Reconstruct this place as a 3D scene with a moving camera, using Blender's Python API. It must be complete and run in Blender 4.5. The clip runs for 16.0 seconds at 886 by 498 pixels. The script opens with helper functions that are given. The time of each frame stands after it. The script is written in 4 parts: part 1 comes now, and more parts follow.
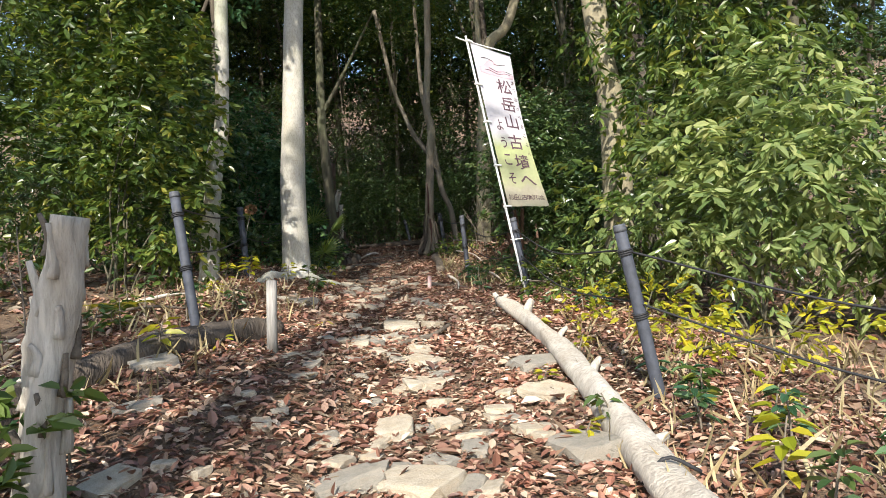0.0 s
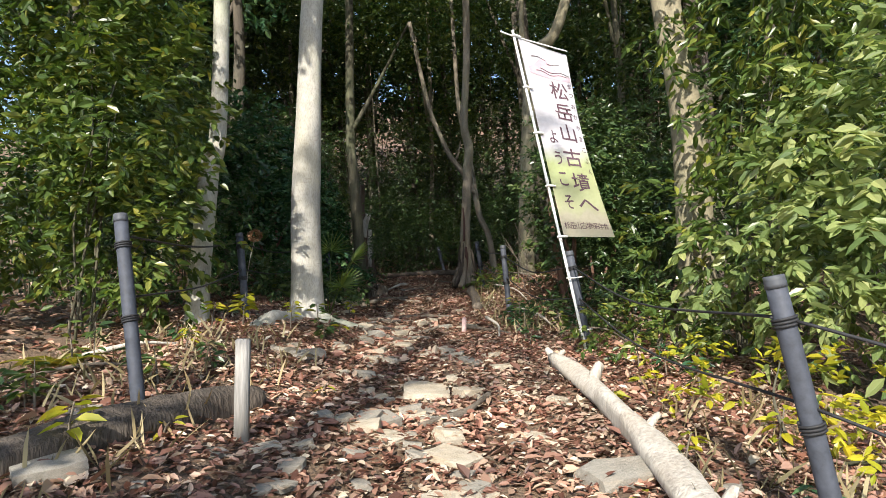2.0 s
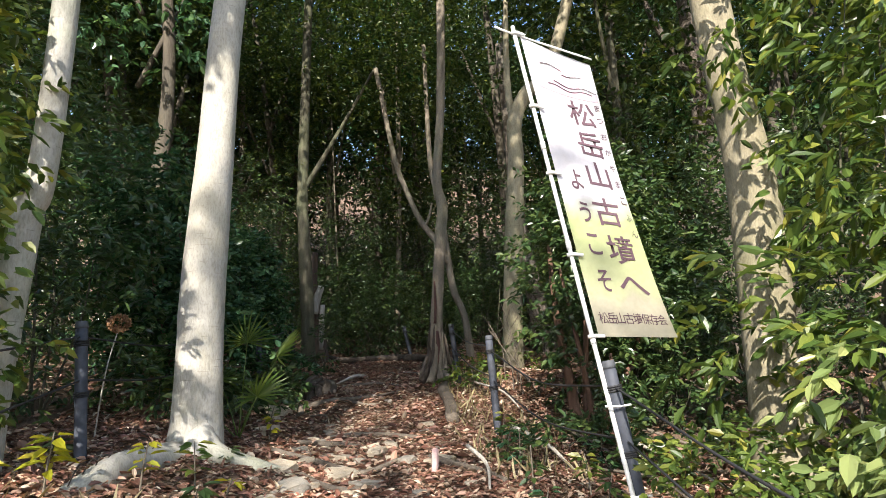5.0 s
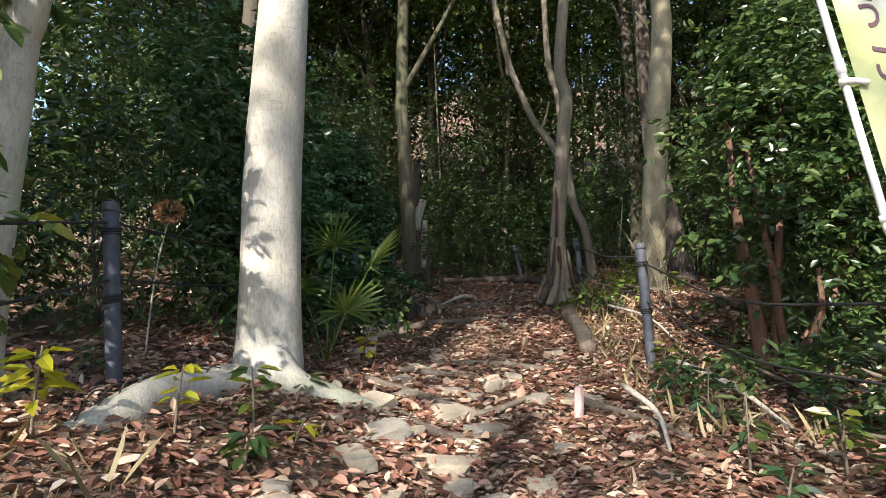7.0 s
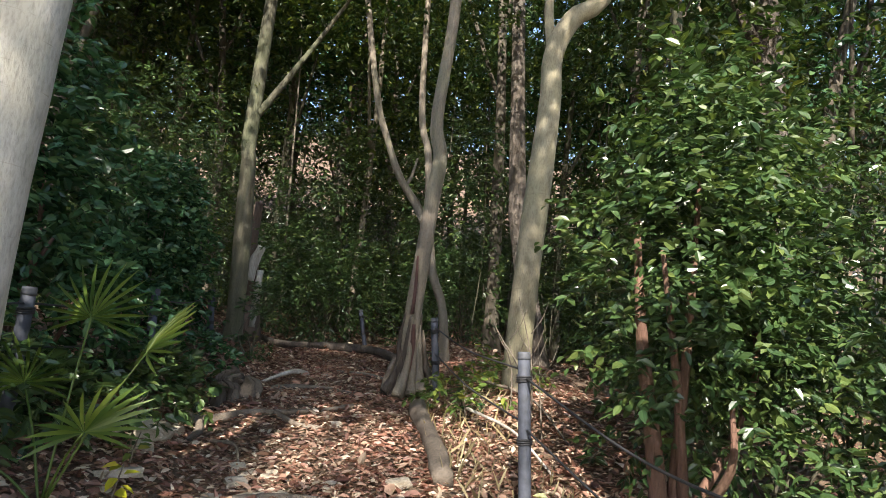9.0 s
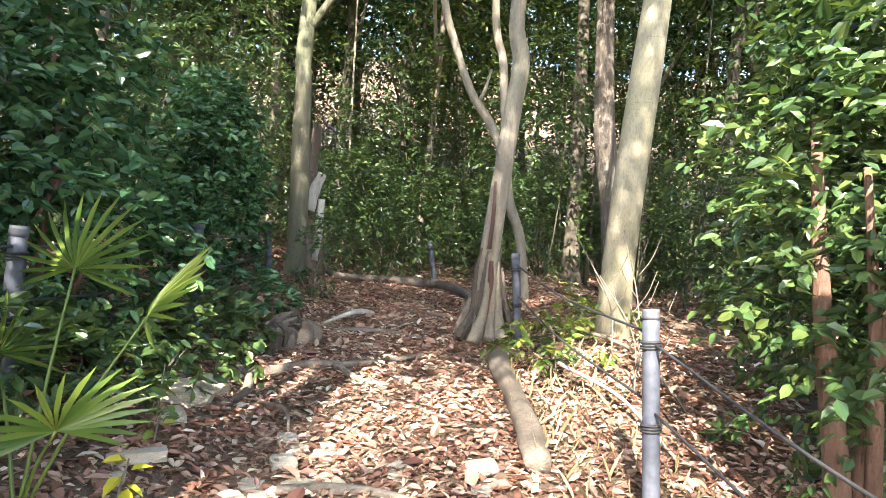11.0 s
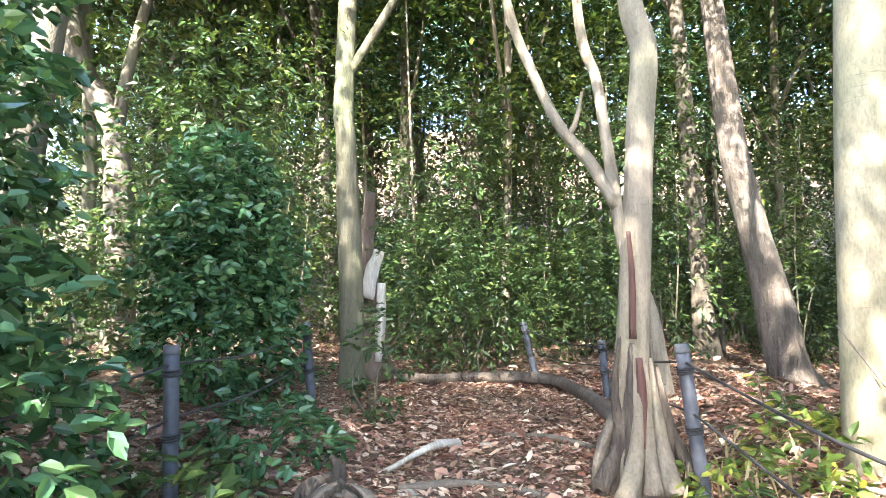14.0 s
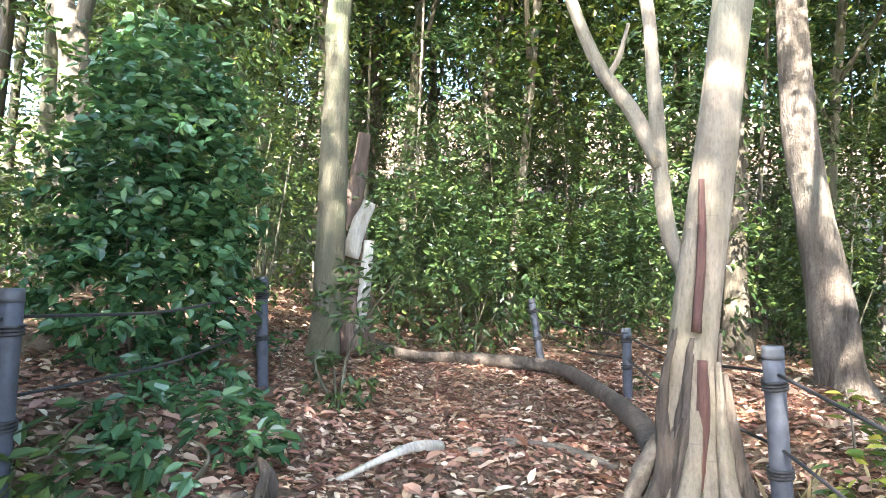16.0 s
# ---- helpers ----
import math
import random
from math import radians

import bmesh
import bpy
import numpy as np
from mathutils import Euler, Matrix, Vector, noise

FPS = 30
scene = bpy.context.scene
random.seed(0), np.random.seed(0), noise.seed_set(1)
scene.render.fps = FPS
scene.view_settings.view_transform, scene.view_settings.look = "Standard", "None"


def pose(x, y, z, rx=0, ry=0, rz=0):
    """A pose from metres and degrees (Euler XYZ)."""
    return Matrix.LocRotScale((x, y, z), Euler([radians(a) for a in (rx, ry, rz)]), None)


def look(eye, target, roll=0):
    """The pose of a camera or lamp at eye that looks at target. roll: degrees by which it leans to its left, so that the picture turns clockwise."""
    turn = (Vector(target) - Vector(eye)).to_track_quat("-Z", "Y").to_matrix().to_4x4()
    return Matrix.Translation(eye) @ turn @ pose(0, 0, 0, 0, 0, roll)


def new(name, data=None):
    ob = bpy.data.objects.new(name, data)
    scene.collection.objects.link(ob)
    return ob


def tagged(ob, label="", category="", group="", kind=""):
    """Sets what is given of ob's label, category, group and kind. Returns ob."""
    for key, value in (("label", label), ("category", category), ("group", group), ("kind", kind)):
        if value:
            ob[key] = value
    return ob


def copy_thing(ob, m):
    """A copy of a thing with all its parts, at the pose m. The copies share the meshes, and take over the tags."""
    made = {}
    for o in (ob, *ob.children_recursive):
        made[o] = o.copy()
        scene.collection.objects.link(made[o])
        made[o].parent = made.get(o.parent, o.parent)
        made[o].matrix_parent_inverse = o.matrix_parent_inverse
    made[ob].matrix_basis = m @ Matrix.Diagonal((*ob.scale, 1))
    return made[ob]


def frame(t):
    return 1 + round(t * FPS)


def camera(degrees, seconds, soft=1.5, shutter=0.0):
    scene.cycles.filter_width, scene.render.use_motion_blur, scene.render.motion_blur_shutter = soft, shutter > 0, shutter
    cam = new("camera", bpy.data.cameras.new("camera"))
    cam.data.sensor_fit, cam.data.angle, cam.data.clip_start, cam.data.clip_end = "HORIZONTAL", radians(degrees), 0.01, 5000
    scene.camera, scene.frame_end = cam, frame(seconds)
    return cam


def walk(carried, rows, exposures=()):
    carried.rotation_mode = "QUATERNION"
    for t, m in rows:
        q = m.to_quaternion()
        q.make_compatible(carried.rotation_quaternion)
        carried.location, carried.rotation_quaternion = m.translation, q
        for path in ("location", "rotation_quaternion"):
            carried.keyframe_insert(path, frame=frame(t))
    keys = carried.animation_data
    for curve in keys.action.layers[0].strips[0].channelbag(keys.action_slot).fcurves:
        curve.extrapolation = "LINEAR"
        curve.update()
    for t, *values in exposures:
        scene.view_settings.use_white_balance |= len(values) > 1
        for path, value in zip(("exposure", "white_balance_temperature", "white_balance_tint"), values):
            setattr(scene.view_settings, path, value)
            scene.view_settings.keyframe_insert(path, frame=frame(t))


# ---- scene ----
cam = camera(70.6, 16.0, soft=0.6)
PATH = [
    (0, (0.694, 0.192, 1.196), (0.438, 2.175, 1.252), -3.8),
    (0.5, (0.636, 0.47, 1.202), (0.226, 2.427, 1.246), -3.0),
    (1, (0.478, 0.844, 1.31), (0.038, 2.794, 1.361), -1.7),
    (1.5, (0.488, 1.143, 1.38), (0.069, 3.092, 1.537), -3.1),
    (2, (0.511, 1.434, 1.355), (0.149, 3.395, 1.496), -2.7),
    (2.5, (0.369, 1.758, 1.418), (0.062, 3.73, 1.544), -2.6),
    (3, (0.347, 2.036, 1.462), (0.116, 4.014, 1.652), -1.2),
    (3.2, (0.345, 2.175, 1.485), (0.089, 4.147, 1.699), -3.2),
    (5.3, (0.169, 3.608, 1.692), (-0.085, 5.559, 2.054), -1.9),
    (5.5, (0.15, 3.713, 1.669), (-0.126, 5.663, 2.017), -0.6),
    (6, (0.0, 4.038, 1.707), (-0.365, 5.98, 2.015), 2.8),
    (6.5, (-0.155, 4.254, 1.68), (-0.674, 6.17, 1.929), 3.8),
    (7, (-0.229, 4.649, 1.581), (-0.804, 6.559, 1.725), -0.9),
    (7.5, (-0.259, 4.942, 1.788), (-0.587, 6.905, 1.99), 2.4),
    (8, (-0.32, 5.251, 1.886), (-0.485, 7.219, 2.202), 3.9),
    (10.3, (-0.571, 6.239, 1.904), (-0.611, 8.217, 2.193), 5.8),
    (10.5, (-0.567, 6.325, 1.92), (-0.583, 8.308, 2.182), 7.4),
    (11, (-0.631, 6.574, 2.006), (-0.932, 8.55, 2.072), 4.4),
    (11.5, (-0.694, 6.949, 2.06), (-1.136, 8.898, 2.141), 5.9),
    (12, (-0.736, 7.261, 2.038), (-1.255, 9.19, 2.141), 3.1),
    (12.5, (-0.839, 7.64, 2.212), (-1.483, 9.531, 2.313), 3.3),
    (13, (-0.938, 7.866, 2.251), (-1.654, 9.72, 2.476), 3.9),
    (13.5, (-1.061, 8.037, 2.269), (-1.648, 9.928, 2.55), 1.3),
    (14, (-1.074, 8.359, 2.225), (-1.619, 10.262, 2.508), -0.8),
    (14.5, (-1.127, 8.593, 2.23), (-1.618, 10.513, 2.5), 1.8),
    (15, (-1.281, 8.893, 2.197), (-1.847, 10.795, 2.443), 5.9),
    (15.5, (-1.3, 9.071, 2.26), (-1.831, 10.987, 2.478), 4.8),
    (16, (-1.28, 9.341, 2.227), (-1.85, 11.248, 2.424), 3.7),
]
EXPOSURES = [(0, .85, 6450, 10), (3, .9, 6400, 10), (5.5, 1.25, 6450, 12), (8.2, 1.2, 6450, 12), (10.5, 2.95, 6600, 12), (12.5, 3.3, 6300, 12), (13.5, 3.75, 6300, 12), (16, 4.0, 6300, 12)]
walk(cam, [(t, look(eye, target, roll)) for t, eye, target, roll in PATH], EXPOSURES)

# ---- light ----
world = bpy.data.worlds.new("sky")
scene.world = world
world.use_nodes = True
sky = world.node_tree.nodes.new("ShaderNodeTexSky")
sky.sky_type, sky.sun_disc = "NISHITA", False
sky.sun_elevation, sky.sun_rotation = radians(38.6), radians(182)
world.node_tree.nodes["Background"].inputs["Strength"].default_value = 0.15
world.node_tree.links.new(sky.outputs["Color"], world.node_tree.nodes["Background"].inputs["Color"])
sun = new("sun", bpy.data.lights.new("sun", "SUN"))
sun.data.energy, sun.data.angle, sun.data.color = 5.0, radians(0.53), (1.0, 0.93, 0.82)
sun.matrix_world = look((0, 0, 20), (0.035, 1.0, 20 - 0.80))

# ---- materials ----
def mat_base(name, rough=0.8):
    m = bpy.data.materials.new(name)
    m.use_nodes = True
    nt = m.node_tree
    b = nt.nodes["Principled BSDF"]
    b.inputs["Roughness"].default_value = rough
    return m, nt, b


def ramp_node(nt, src, stops):
    r = nt.nodes.new("ShaderNodeValToRGB")
    while len(r.color_ramp.elements) < len(stops):
        r.color_ramp.elements.new(0.5)
    for e, (p, c) in zip(r.color_ramp.elements, stops):
        e.position, e.color = p, (*c, 1)
    nt.links.new(src, r.inputs["Fac"])
    return r.outputs["Color"]


def noise_node(nt, scale, detail=6, stretch=(1, 1, 1), rough=0.6):
    tc = nt.nodes.new("ShaderNodeTexCoord")
    mp = nt.nodes.new("ShaderNodeMapping")
    mp.inputs["Scale"].default_value = stretch
    n = nt.nodes.new("ShaderNodeTexNoise")
    n.inputs["Scale"].default_value, n.inputs["Detail"].default_value = scale, detail
    n.inputs["Roughness"].default_value = rough
    nt.links.new(tc.outputs["Object"], mp.inputs["Vector"])
    nt.links.new(mp.outputs["Vector"], n.inputs["Vector"])
    return n.outputs["Fac"]


def mix_node(nt, fac, a, b, blend="MIX"):
    m = nt.nodes.new("ShaderNodeMix")
    m.data_type, m.blend_type = "RGBA", blend
    if isinstance(fac, float):
        m.inputs[0].default_value = fac
    else:
        nt.links.new(fac, m.inputs[0])
    for sock, v in ((m.inputs[6], a), (m.inputs[7], b)):
        if isinstance(v, tuple):
            sock.default_value = (*v, 1)
        else:
            nt.links.new(v, sock)
    return m.outputs[2]


def bump_node(nt, b, src, strength=0.5, dist=0.02):
    n = nt.nodes.new("ShaderNodeBump")
    n.inputs["Strength"].default_value, n.inputs["Distance"].default_value = strength, dist
    nt.links.new(src, n.inputs["Height"])
    nt.links.new(n.outputs["Normal"], b.inputs["Normal"])


def mat_grain(name, c1, c2, c3, scale=6, stretch=(1, 1, 1), rough=0.85, bump=0.5, dist=0.02, fine=60, patch=1.5):
    """A rough natural surface: broad patches, grain and a fine relief."""
    m, nt, b = mat_base(name, rough)
    n1 = noise_node(nt, scale, 8, stretch)
    n2 = noise_node(nt, patch, 4)
    n3 = noise_node(nt, fine, 4, stretch)
    col = ramp_node(nt, n1, [(0.3, c1), (0.7, c2)])
    pm = ramp_node(nt, n2, [(0.45, (0, 0, 0)), (0.65, (1, 1, 1))])
    col = mix_node(nt, pm, col, c3)
    dk = ramp_node(nt, n3, [(0.3, (0.55, 0.55, 0.55)), (0.6, (1, 1, 1))])
    col = mix_node(nt, 0.8, col, dk, "MULTIPLY")
    nt.links.new(col, b.inputs["Base Color"])
    add = nt.nodes.new("ShaderNodeMath")
    add.operation = "ADD"
    nt.links.new(n1, add.inputs[0])
    nt.links.new(n3, add.inputs[1])
    bump_node(nt, b, add.outputs[0], bump, dist)
    return m


def mat_leaf(name, stops, rough=0.38, trans=0.3, back=1.6):
    """Leaves: each leaf its own tint; part of the light passes through."""
    m, nt, b = mat_base(name, rough)
    g = nt.nodes.new("ShaderNodeNewGeometry")
    col = ramp_node(nt, g.outputs["Random Per Island"], stops)
    n = noise_node(nt, 1.3, 3)
    tone = ramp_node(nt, n, [(0.35, (0.65, 0.7, 0.65)), (0.65, (1.15, 1.1, 1.0))])
    col = mix_node(nt, 1.0, col, tone, "MULTIPLY")
    nt.links.new(col, b.inputs["Base Color"])
    if trans > 0:
        t = nt.nodes.new("ShaderNodeBsdfTranslucent")
        tc = mix_node(nt, 1.0, col, (back, back * 1.05, back * 0.6), "MULTIPLY")
        nt.links.new(tc, t.inputs["Color"])
        mx = nt.nodes.new("ShaderNodeMixShader")
        mx.inputs[0].default_value = trans
        nt.links.new(b.outputs[0], mx.inputs[1])
        nt.links.new(t.outputs[0], mx.inputs[2])
        nt.links.new(mx.outputs[0], nt.nodes["Material Output"].inputs["Surface"])
    return m


def mat_plain(name, c, rough=0.6, var=0.25, scale=15, bump=0.15):
    m, nt, b = mat_base(name, rough)
    n = noise_node(nt, scale, 6)
    lo = tuple(v * (1 - var) for v in c)
    hi = tuple(min(1, v * (1 + var)) for v in c)
    nt.links.new(ramp_node(nt, n, [(0.3, lo), (0.7, hi)]), b.inputs["Base Color"])
    bump_node(nt, b, n, bump, 0.005)
    return m


def mat_bark(name, c1, c2, c3, ridges=0.0, lichen=(0.3, 0.33, 0.2)):
    """Bark: stretched streaks along the stem, blotches of lichen, cross marks."""
    m, nt, b = mat_base(name, 0.85)
    streak = noise_node(nt, 14, 8, (1, 1, 0.12 if ridges else 0.5))
    blotch = noise_node(nt, 3.0, 5, (1, 1, 0.5), 0.7)
    fine = noise_node(nt, 90, 4, (1, 1, 0.35))
    cross = noise_node(nt, 9, 4, (0.6, 0.6, 9))
    col = ramp_node(nt, streak, [(0.32, c1), (0.66, c2)])
    col = mix_node(nt, ramp_node(nt, blotch, [(0.5, (0, 0, 0)), (0.6, (1, 1, 1))]), col, c3)
    col = mix_node(nt, ramp_node(nt, noise_node(nt, 1.1, 4), [(0.52, (0, 0, 0)), (0.7, (0.7, 0.7, 0.7))]), col, lichen)
    col = mix_node(nt, 0.7, col, ramp_node(nt, fine, [(0.3, (0.6, 0.6, 0.6)), (0.55, (1, 1, 1))]), "MULTIPLY")
    col = mix_node(nt, 0.6, col, ramp_node(nt, cross, [(0.28, (0.45, 0.42, 0.4)), (0.36, (1, 1, 1))]), "MULTIPLY")
    nt.links.new(col, b.inputs["Base Color"])
    add = nt.nodes.new("ShaderNodeMath")
    add.operation = "MULTIPLY_ADD"
    nt.links.new(streak, add.inputs[0])
    add.inputs[1].default_value = 1.0 + ridges * 3
    nt.links.new(fine, add.inputs[2])
    bump_node(nt, b, add.outputs[0], 0.35 + 0.6 * ridges, 0.01 + 0.03 * ridges)
    return m


PALE = mat_bark("pale_bark", (0.35, 0.335, 0.285), (0.50, 0.475, 0.42), (0.43, 0.405, 0.33))
TAN = mat_bark("tan_bark", (0.12, 0.10, 0.072), (0.245, 0.205, 0.155), (0.18, 0.155, 0.11), 0.25, (0.17, 0.16, 0.10))
GREYB = mat_bark("grey_bark", (0.055, 0.05, 0.032), (0.115, 0.105, 0.068), (0.085, 0.085, 0.048), 0.35, (0.10, 0.115, 0.055))
YELB = mat_bark("yellowish_bark", (0.19, 0.165, 0.105), (0.33, 0.29, 0.195), (0.26, 0.23, 0.145), 0.0, (0.19, 0.185, 0.10))
ROUGH = mat_bark("rough_bark", (0.065, 0.052, 0.04), (0.22, 0.18, 0.145), (0.14, 0.112, 0.085), 1.0, (0.18, 0.165, 0.13))
REDB = mat_bark("reddish_bark", (0.10, 0.05, 0.032), (0.20, 0.11, 0.075), (0.14, 0.08, 0.05), 0.25, (0.13, 0.09, 0.06))
DARKB = mat_bark("dark_bark", (0.05, 0.04, 0.03), (0.12, 0.10, 0.07), (0.08, 0.07, 0.05), 0.3, (0.1, 0.1, 0.06))
DEADW = mat_grain("weathered_wood", (0.34, 0.30, 0.25), (0.60, 0.56, 0.49), (0.46, 0.41, 0.34), 8, (1, 1, 0.15), 0.85, 0.6, 0.02, 50)
ROTW = mat_grain("rotten_wood", (0.045, 0.034, 0.026), (0.13, 0.105, 0.082), (0.08, 0.062, 0.047), 9, (1, 1, 0.2), 0.9, 0.9, 0.03, 50)
ROOTW = mat_grain("root_wood", (0.09, 0.07, 0.052), (0.21, 0.175, 0.135), (0.14, 0.112, 0.085), 12, (1, 1, 1), 0.85, 0.5, 0.015, 70)
HEART = mat_grain("torn_heartwood", (0.08, 0.05, 0.036), (0.17, 0.12, 0.09), (0.12, 0.08, 0.06), 10, (1, 1, 0.15), 0.85, 0.6, 0.02, 60)
SCAR = mat_grain("rotten_scar", (0.05, 0.022, 0.018), (0.13, 0.06, 0.045), (0.08, 0.04, 0.03), 10, (1, 1, 0.15), 0.85, 0.7, 0.02, 60)
SOIL = mat_grain("forest_soil", (0.10, 0.065, 0.04), (0.24, 0.16, 0.10), (0.16, 0.11, 0.075), 7, (1, 1, 1), 0.95, 0.9, 0.04, 45, 0.8)
STONE = mat_grain("sandy_stone", (0.40, 0.34, 0.25), (0.60, 0.53, 0.42), (0.50, 0.41, 0.29), 5, (1, 1, 1), 0.85, 0.5, 0.02, 60, 3)
STONE2 = mat_grain("grey_stone", (0.24, 0.22, 0.18), (0.42, 0.39, 0.33), (0.33, 0.29, 0.23), 6, (1, 1, 1), 0.85, 0.5, 0.02, 60, 3)
POST = mat_plain("post_plastic", (0.050, 0.056, 0.072), 0.7, 0.3, 25, 0.1)
CAPG = mat_plain("cap_plastic", (0.065, 0.07, 0.08), 0.65, 0.25, 25, 0.1)
ROPE = mat_plain("black_rope", (0.018, 0.018, 0.02), 0.7, 0.4, 80, 0.6)
STAKE = mat_grain("grey_stake_wood", (0.24, 0.225, 0.20), (0.38, 0.36, 0.33), (0.31, 0.295, 0.27), 14, (1, 1, 0.1), 0.85, 0.3, 0.008, 80)
PINK = mat_plain("faded_pink_paint", (0.55, 0.38, 0.36), 0.7, 0.2, 30)
WHITEP = mat_plain("white_plastic_pole", (0.72, 0.72, 0.70), 0.35, 0.1, 30, 0.05)
INK = mat_plain("brown_ink", (0.085, 0.045, 0.06), 0.85, 0.25, 30, 0.0)
PAPER = mat_plain("white_ties", (0.75, 0.75, 0.73), 0.7, 0.1, 30, 0.1)
L_BRIGHT = mat_leaf("yellow_green_leaves", [(0.0, (0.05, 0.09, 0.022)), (0.5, (0.095, 0.15, 0.034)), (0.85, (0.16, 0.20, 0.042)), (1.0, (0.28, 0.265, 0.05))], 0.34, 0.3)
L_MID = mat_leaf("green_leaves", [(0.0, (0.030, 0.062, 0.024)), (0.6, (0.056, 0.102, 0.034)), (1.0, (0.11, 0.15, 0.045))], 0.30, 0.2)
L_DEEP = mat_leaf("deep_green_leaves", [(0.0, (0.036, 0.088, 0.046)), (0.6, (0.062, 0.140, 0.070)), (1.0, (0.115, 0.195, 0.085))], 0.24, 0.25)
# pale leaf tints raised further: sun and whitish highlights put into the colour
L_SUN = mat_leaf("glossy_leaves_sun_tint", [(0.0, (0.11, 0.165, 0.06)), (0.5, (0.20, 0.26, 0.10)), (1.0, (0.34, 0.37, 0.16))], 0.24, 0.3)
L_CANOPY = mat_leaf("canopy_leaves", [(0.0, (0.022, 0.045, 0.012)), (0.6, (0.045, 0.075, 0.018)), (1.0, (0.12, 0.14, 0.03))], 0.4, 0.35)
L_YELLOW = mat_leaf("yellow_leaves", [(0.0, (0.26, 0.30, 0.025)), (0.6, (0.42, 0.40, 0.03)), (1.0, (0.55, 0.46, 0.04))], 0.4, 0.4, 1.3)
L_LITTER = mat_leaf("fallen_leaves", [(0.0, (0.10, 0.045, 0.034)), (0.3, (0.25, 0.115, 0.085)), (0.6, (0.37, 0.21, 0.16)), (0.86, (0.50, 0.36, 0.28)), (1.0, (0.68, 0.57, 0.48))], 0.5, 0.12, 1.0)
L_PALM = mat_leaf("palm_leaves", [(0.0, (0.07, 0.13, 0.03)), (1.0, (0.18, 0.24, 0.05))], 0.35, 0.3)
L_DRY = mat_leaf("dry_grass", [(0.0, (0.25, 0.19, 0.10)), (1.0, (0.48, 0.40, 0.25))], 0.7, 0.2, 1.0)
L_FERN = mat_leaf("fern_leaves", [(0.0, (0.14, 0.16, 0.025)), (1.0, (0.32, 0.26, 0.04))], 0.45, 0.35)
FLOWER = mat_leaf("dry_flower", [(0.0, (0.30, 0.15, 0.08)), (1.0, (0.48, 0.28, 0.17))], 0.7, 0.2, 1.0)

# ---- the lie of the land ----
YS = (-30, -2, 0, 3.5, 4.2, 6.6, 8, 9.3, 10.2, 11.3, 12.9, 14.7, 17, 24, 30, 60)
ZS = (-2.5, -.05, .10, .37, .49, .83, .92, 1.08, 1.19, 1.36, 1.53, 1.70, 1.9, 2.4, 3.2, 20)


def path_x(y):
    return np.interp(y, (0, 3, 6, 8, 10, 12, 14, 17), (0.45, .15, -.5, -1.0, -1.5, -1.75, -2.1, -2.9))


def land(x, y):
    """Height of the ground: a climbing path, a bank beside it and a gentle drop on the other side."""
    x, y = np.asarray(x, float), np.asarray(y, float)
    z, d = np.interp(y, YS, ZS), x - path_x(y)
    z = z - .15 * np.clip(d - 1.5, 0, 4)
    k = np.interp(y, (1.5, 3.8), (0, 1))
    foot = np.interp(y, (8, 10.5), (.2, .85))
    z = z + k * (.28 * np.clip(-d - foot, 0, 1.4) + .06 * np.clip(-d - 2.1, 0, 10))
    z = z + .2 * np.clip((d - 1.1) / .5, 0, 1) * np.interp(y, (9.6, 10.9), (0, 1))
    near = np.clip(1.5 - np.hypot(x, y - 7) / 30, 0, 1)
    z = z + near * (.025 * np.sin(3.1 * x + 1.3 * y) * np.sin(2.3 * y - .7 * x) + .012 * np.sin(9 * x + 2) * np.sin(8 * y + x))
    return z


def lz(x, y):
    return float(land(x, y))


def fill_mesh(me, verts, faces_flat, counts, smooth=True):
    me.vertices.add(len(verts))
    me.vertices.foreach_set("co", np.asarray(verts, np.float32).ravel())
    me.loops.add(len(faces_flat))
    me.loops.foreach_set("vertex_index", np.asarray(faces_flat, np.int32))
    me.polygons.add(len(counts))
    starts = np.concatenate(([0], np.cumsum(counts)[:-1]))
    me.polygons.foreach_set("loop_start", starts.astype(np.int32))
    me.polygons.foreach_set("loop_total", np.asarray(counts, np.int32))
    me.polygons.foreach_set("use_smooth", np.full(len(counts), smooth))
    me.update(calc_edges=True)
    me.validate()
    return me


def mesh_ob(name, verts, faces, material, parent=None, label="", smooth=True):
    me = bpy.data.meshes.new(name)
    counts = [len(f) for f in faces]
    fill_mesh(me, verts, [i for f in faces for i in f], counts, smooth)
    me.materials.append(material)
    ob = new(name, me)
    ob.parent = parent
    return tagged(ob, label)


def thing(name, label, category, group="", at=(0, 0, 0)):
    ob = new(name)
    ob.empty_display_size = 0.1
    ob.location = at
    return tagged(ob, label, category, group)


def part(name, bm, material, parent, label=""):
    me = bpy.data.meshes.new(name)
    bm.to_mesh(me)
    bm.free()
    me.materials.append(material)
    for p in me.polygons:
        p.use_smooth = True
    ob = new(name, me)
    ob.parent = parent
    return tagged(ob, label)


def spread(lo, hi, step, grow):
    out, s = [], step
    v = hi
    while v < 260:
        s *= grow
        v += s
        out.append(v)
    neg, s, v = [], step, lo
    while v > -260:
        s *= grow
        v -= s
        neg.append(v)
    return np.array(neg[::-1] + list(np.arange(lo, hi + 1e-6, step)) + out)


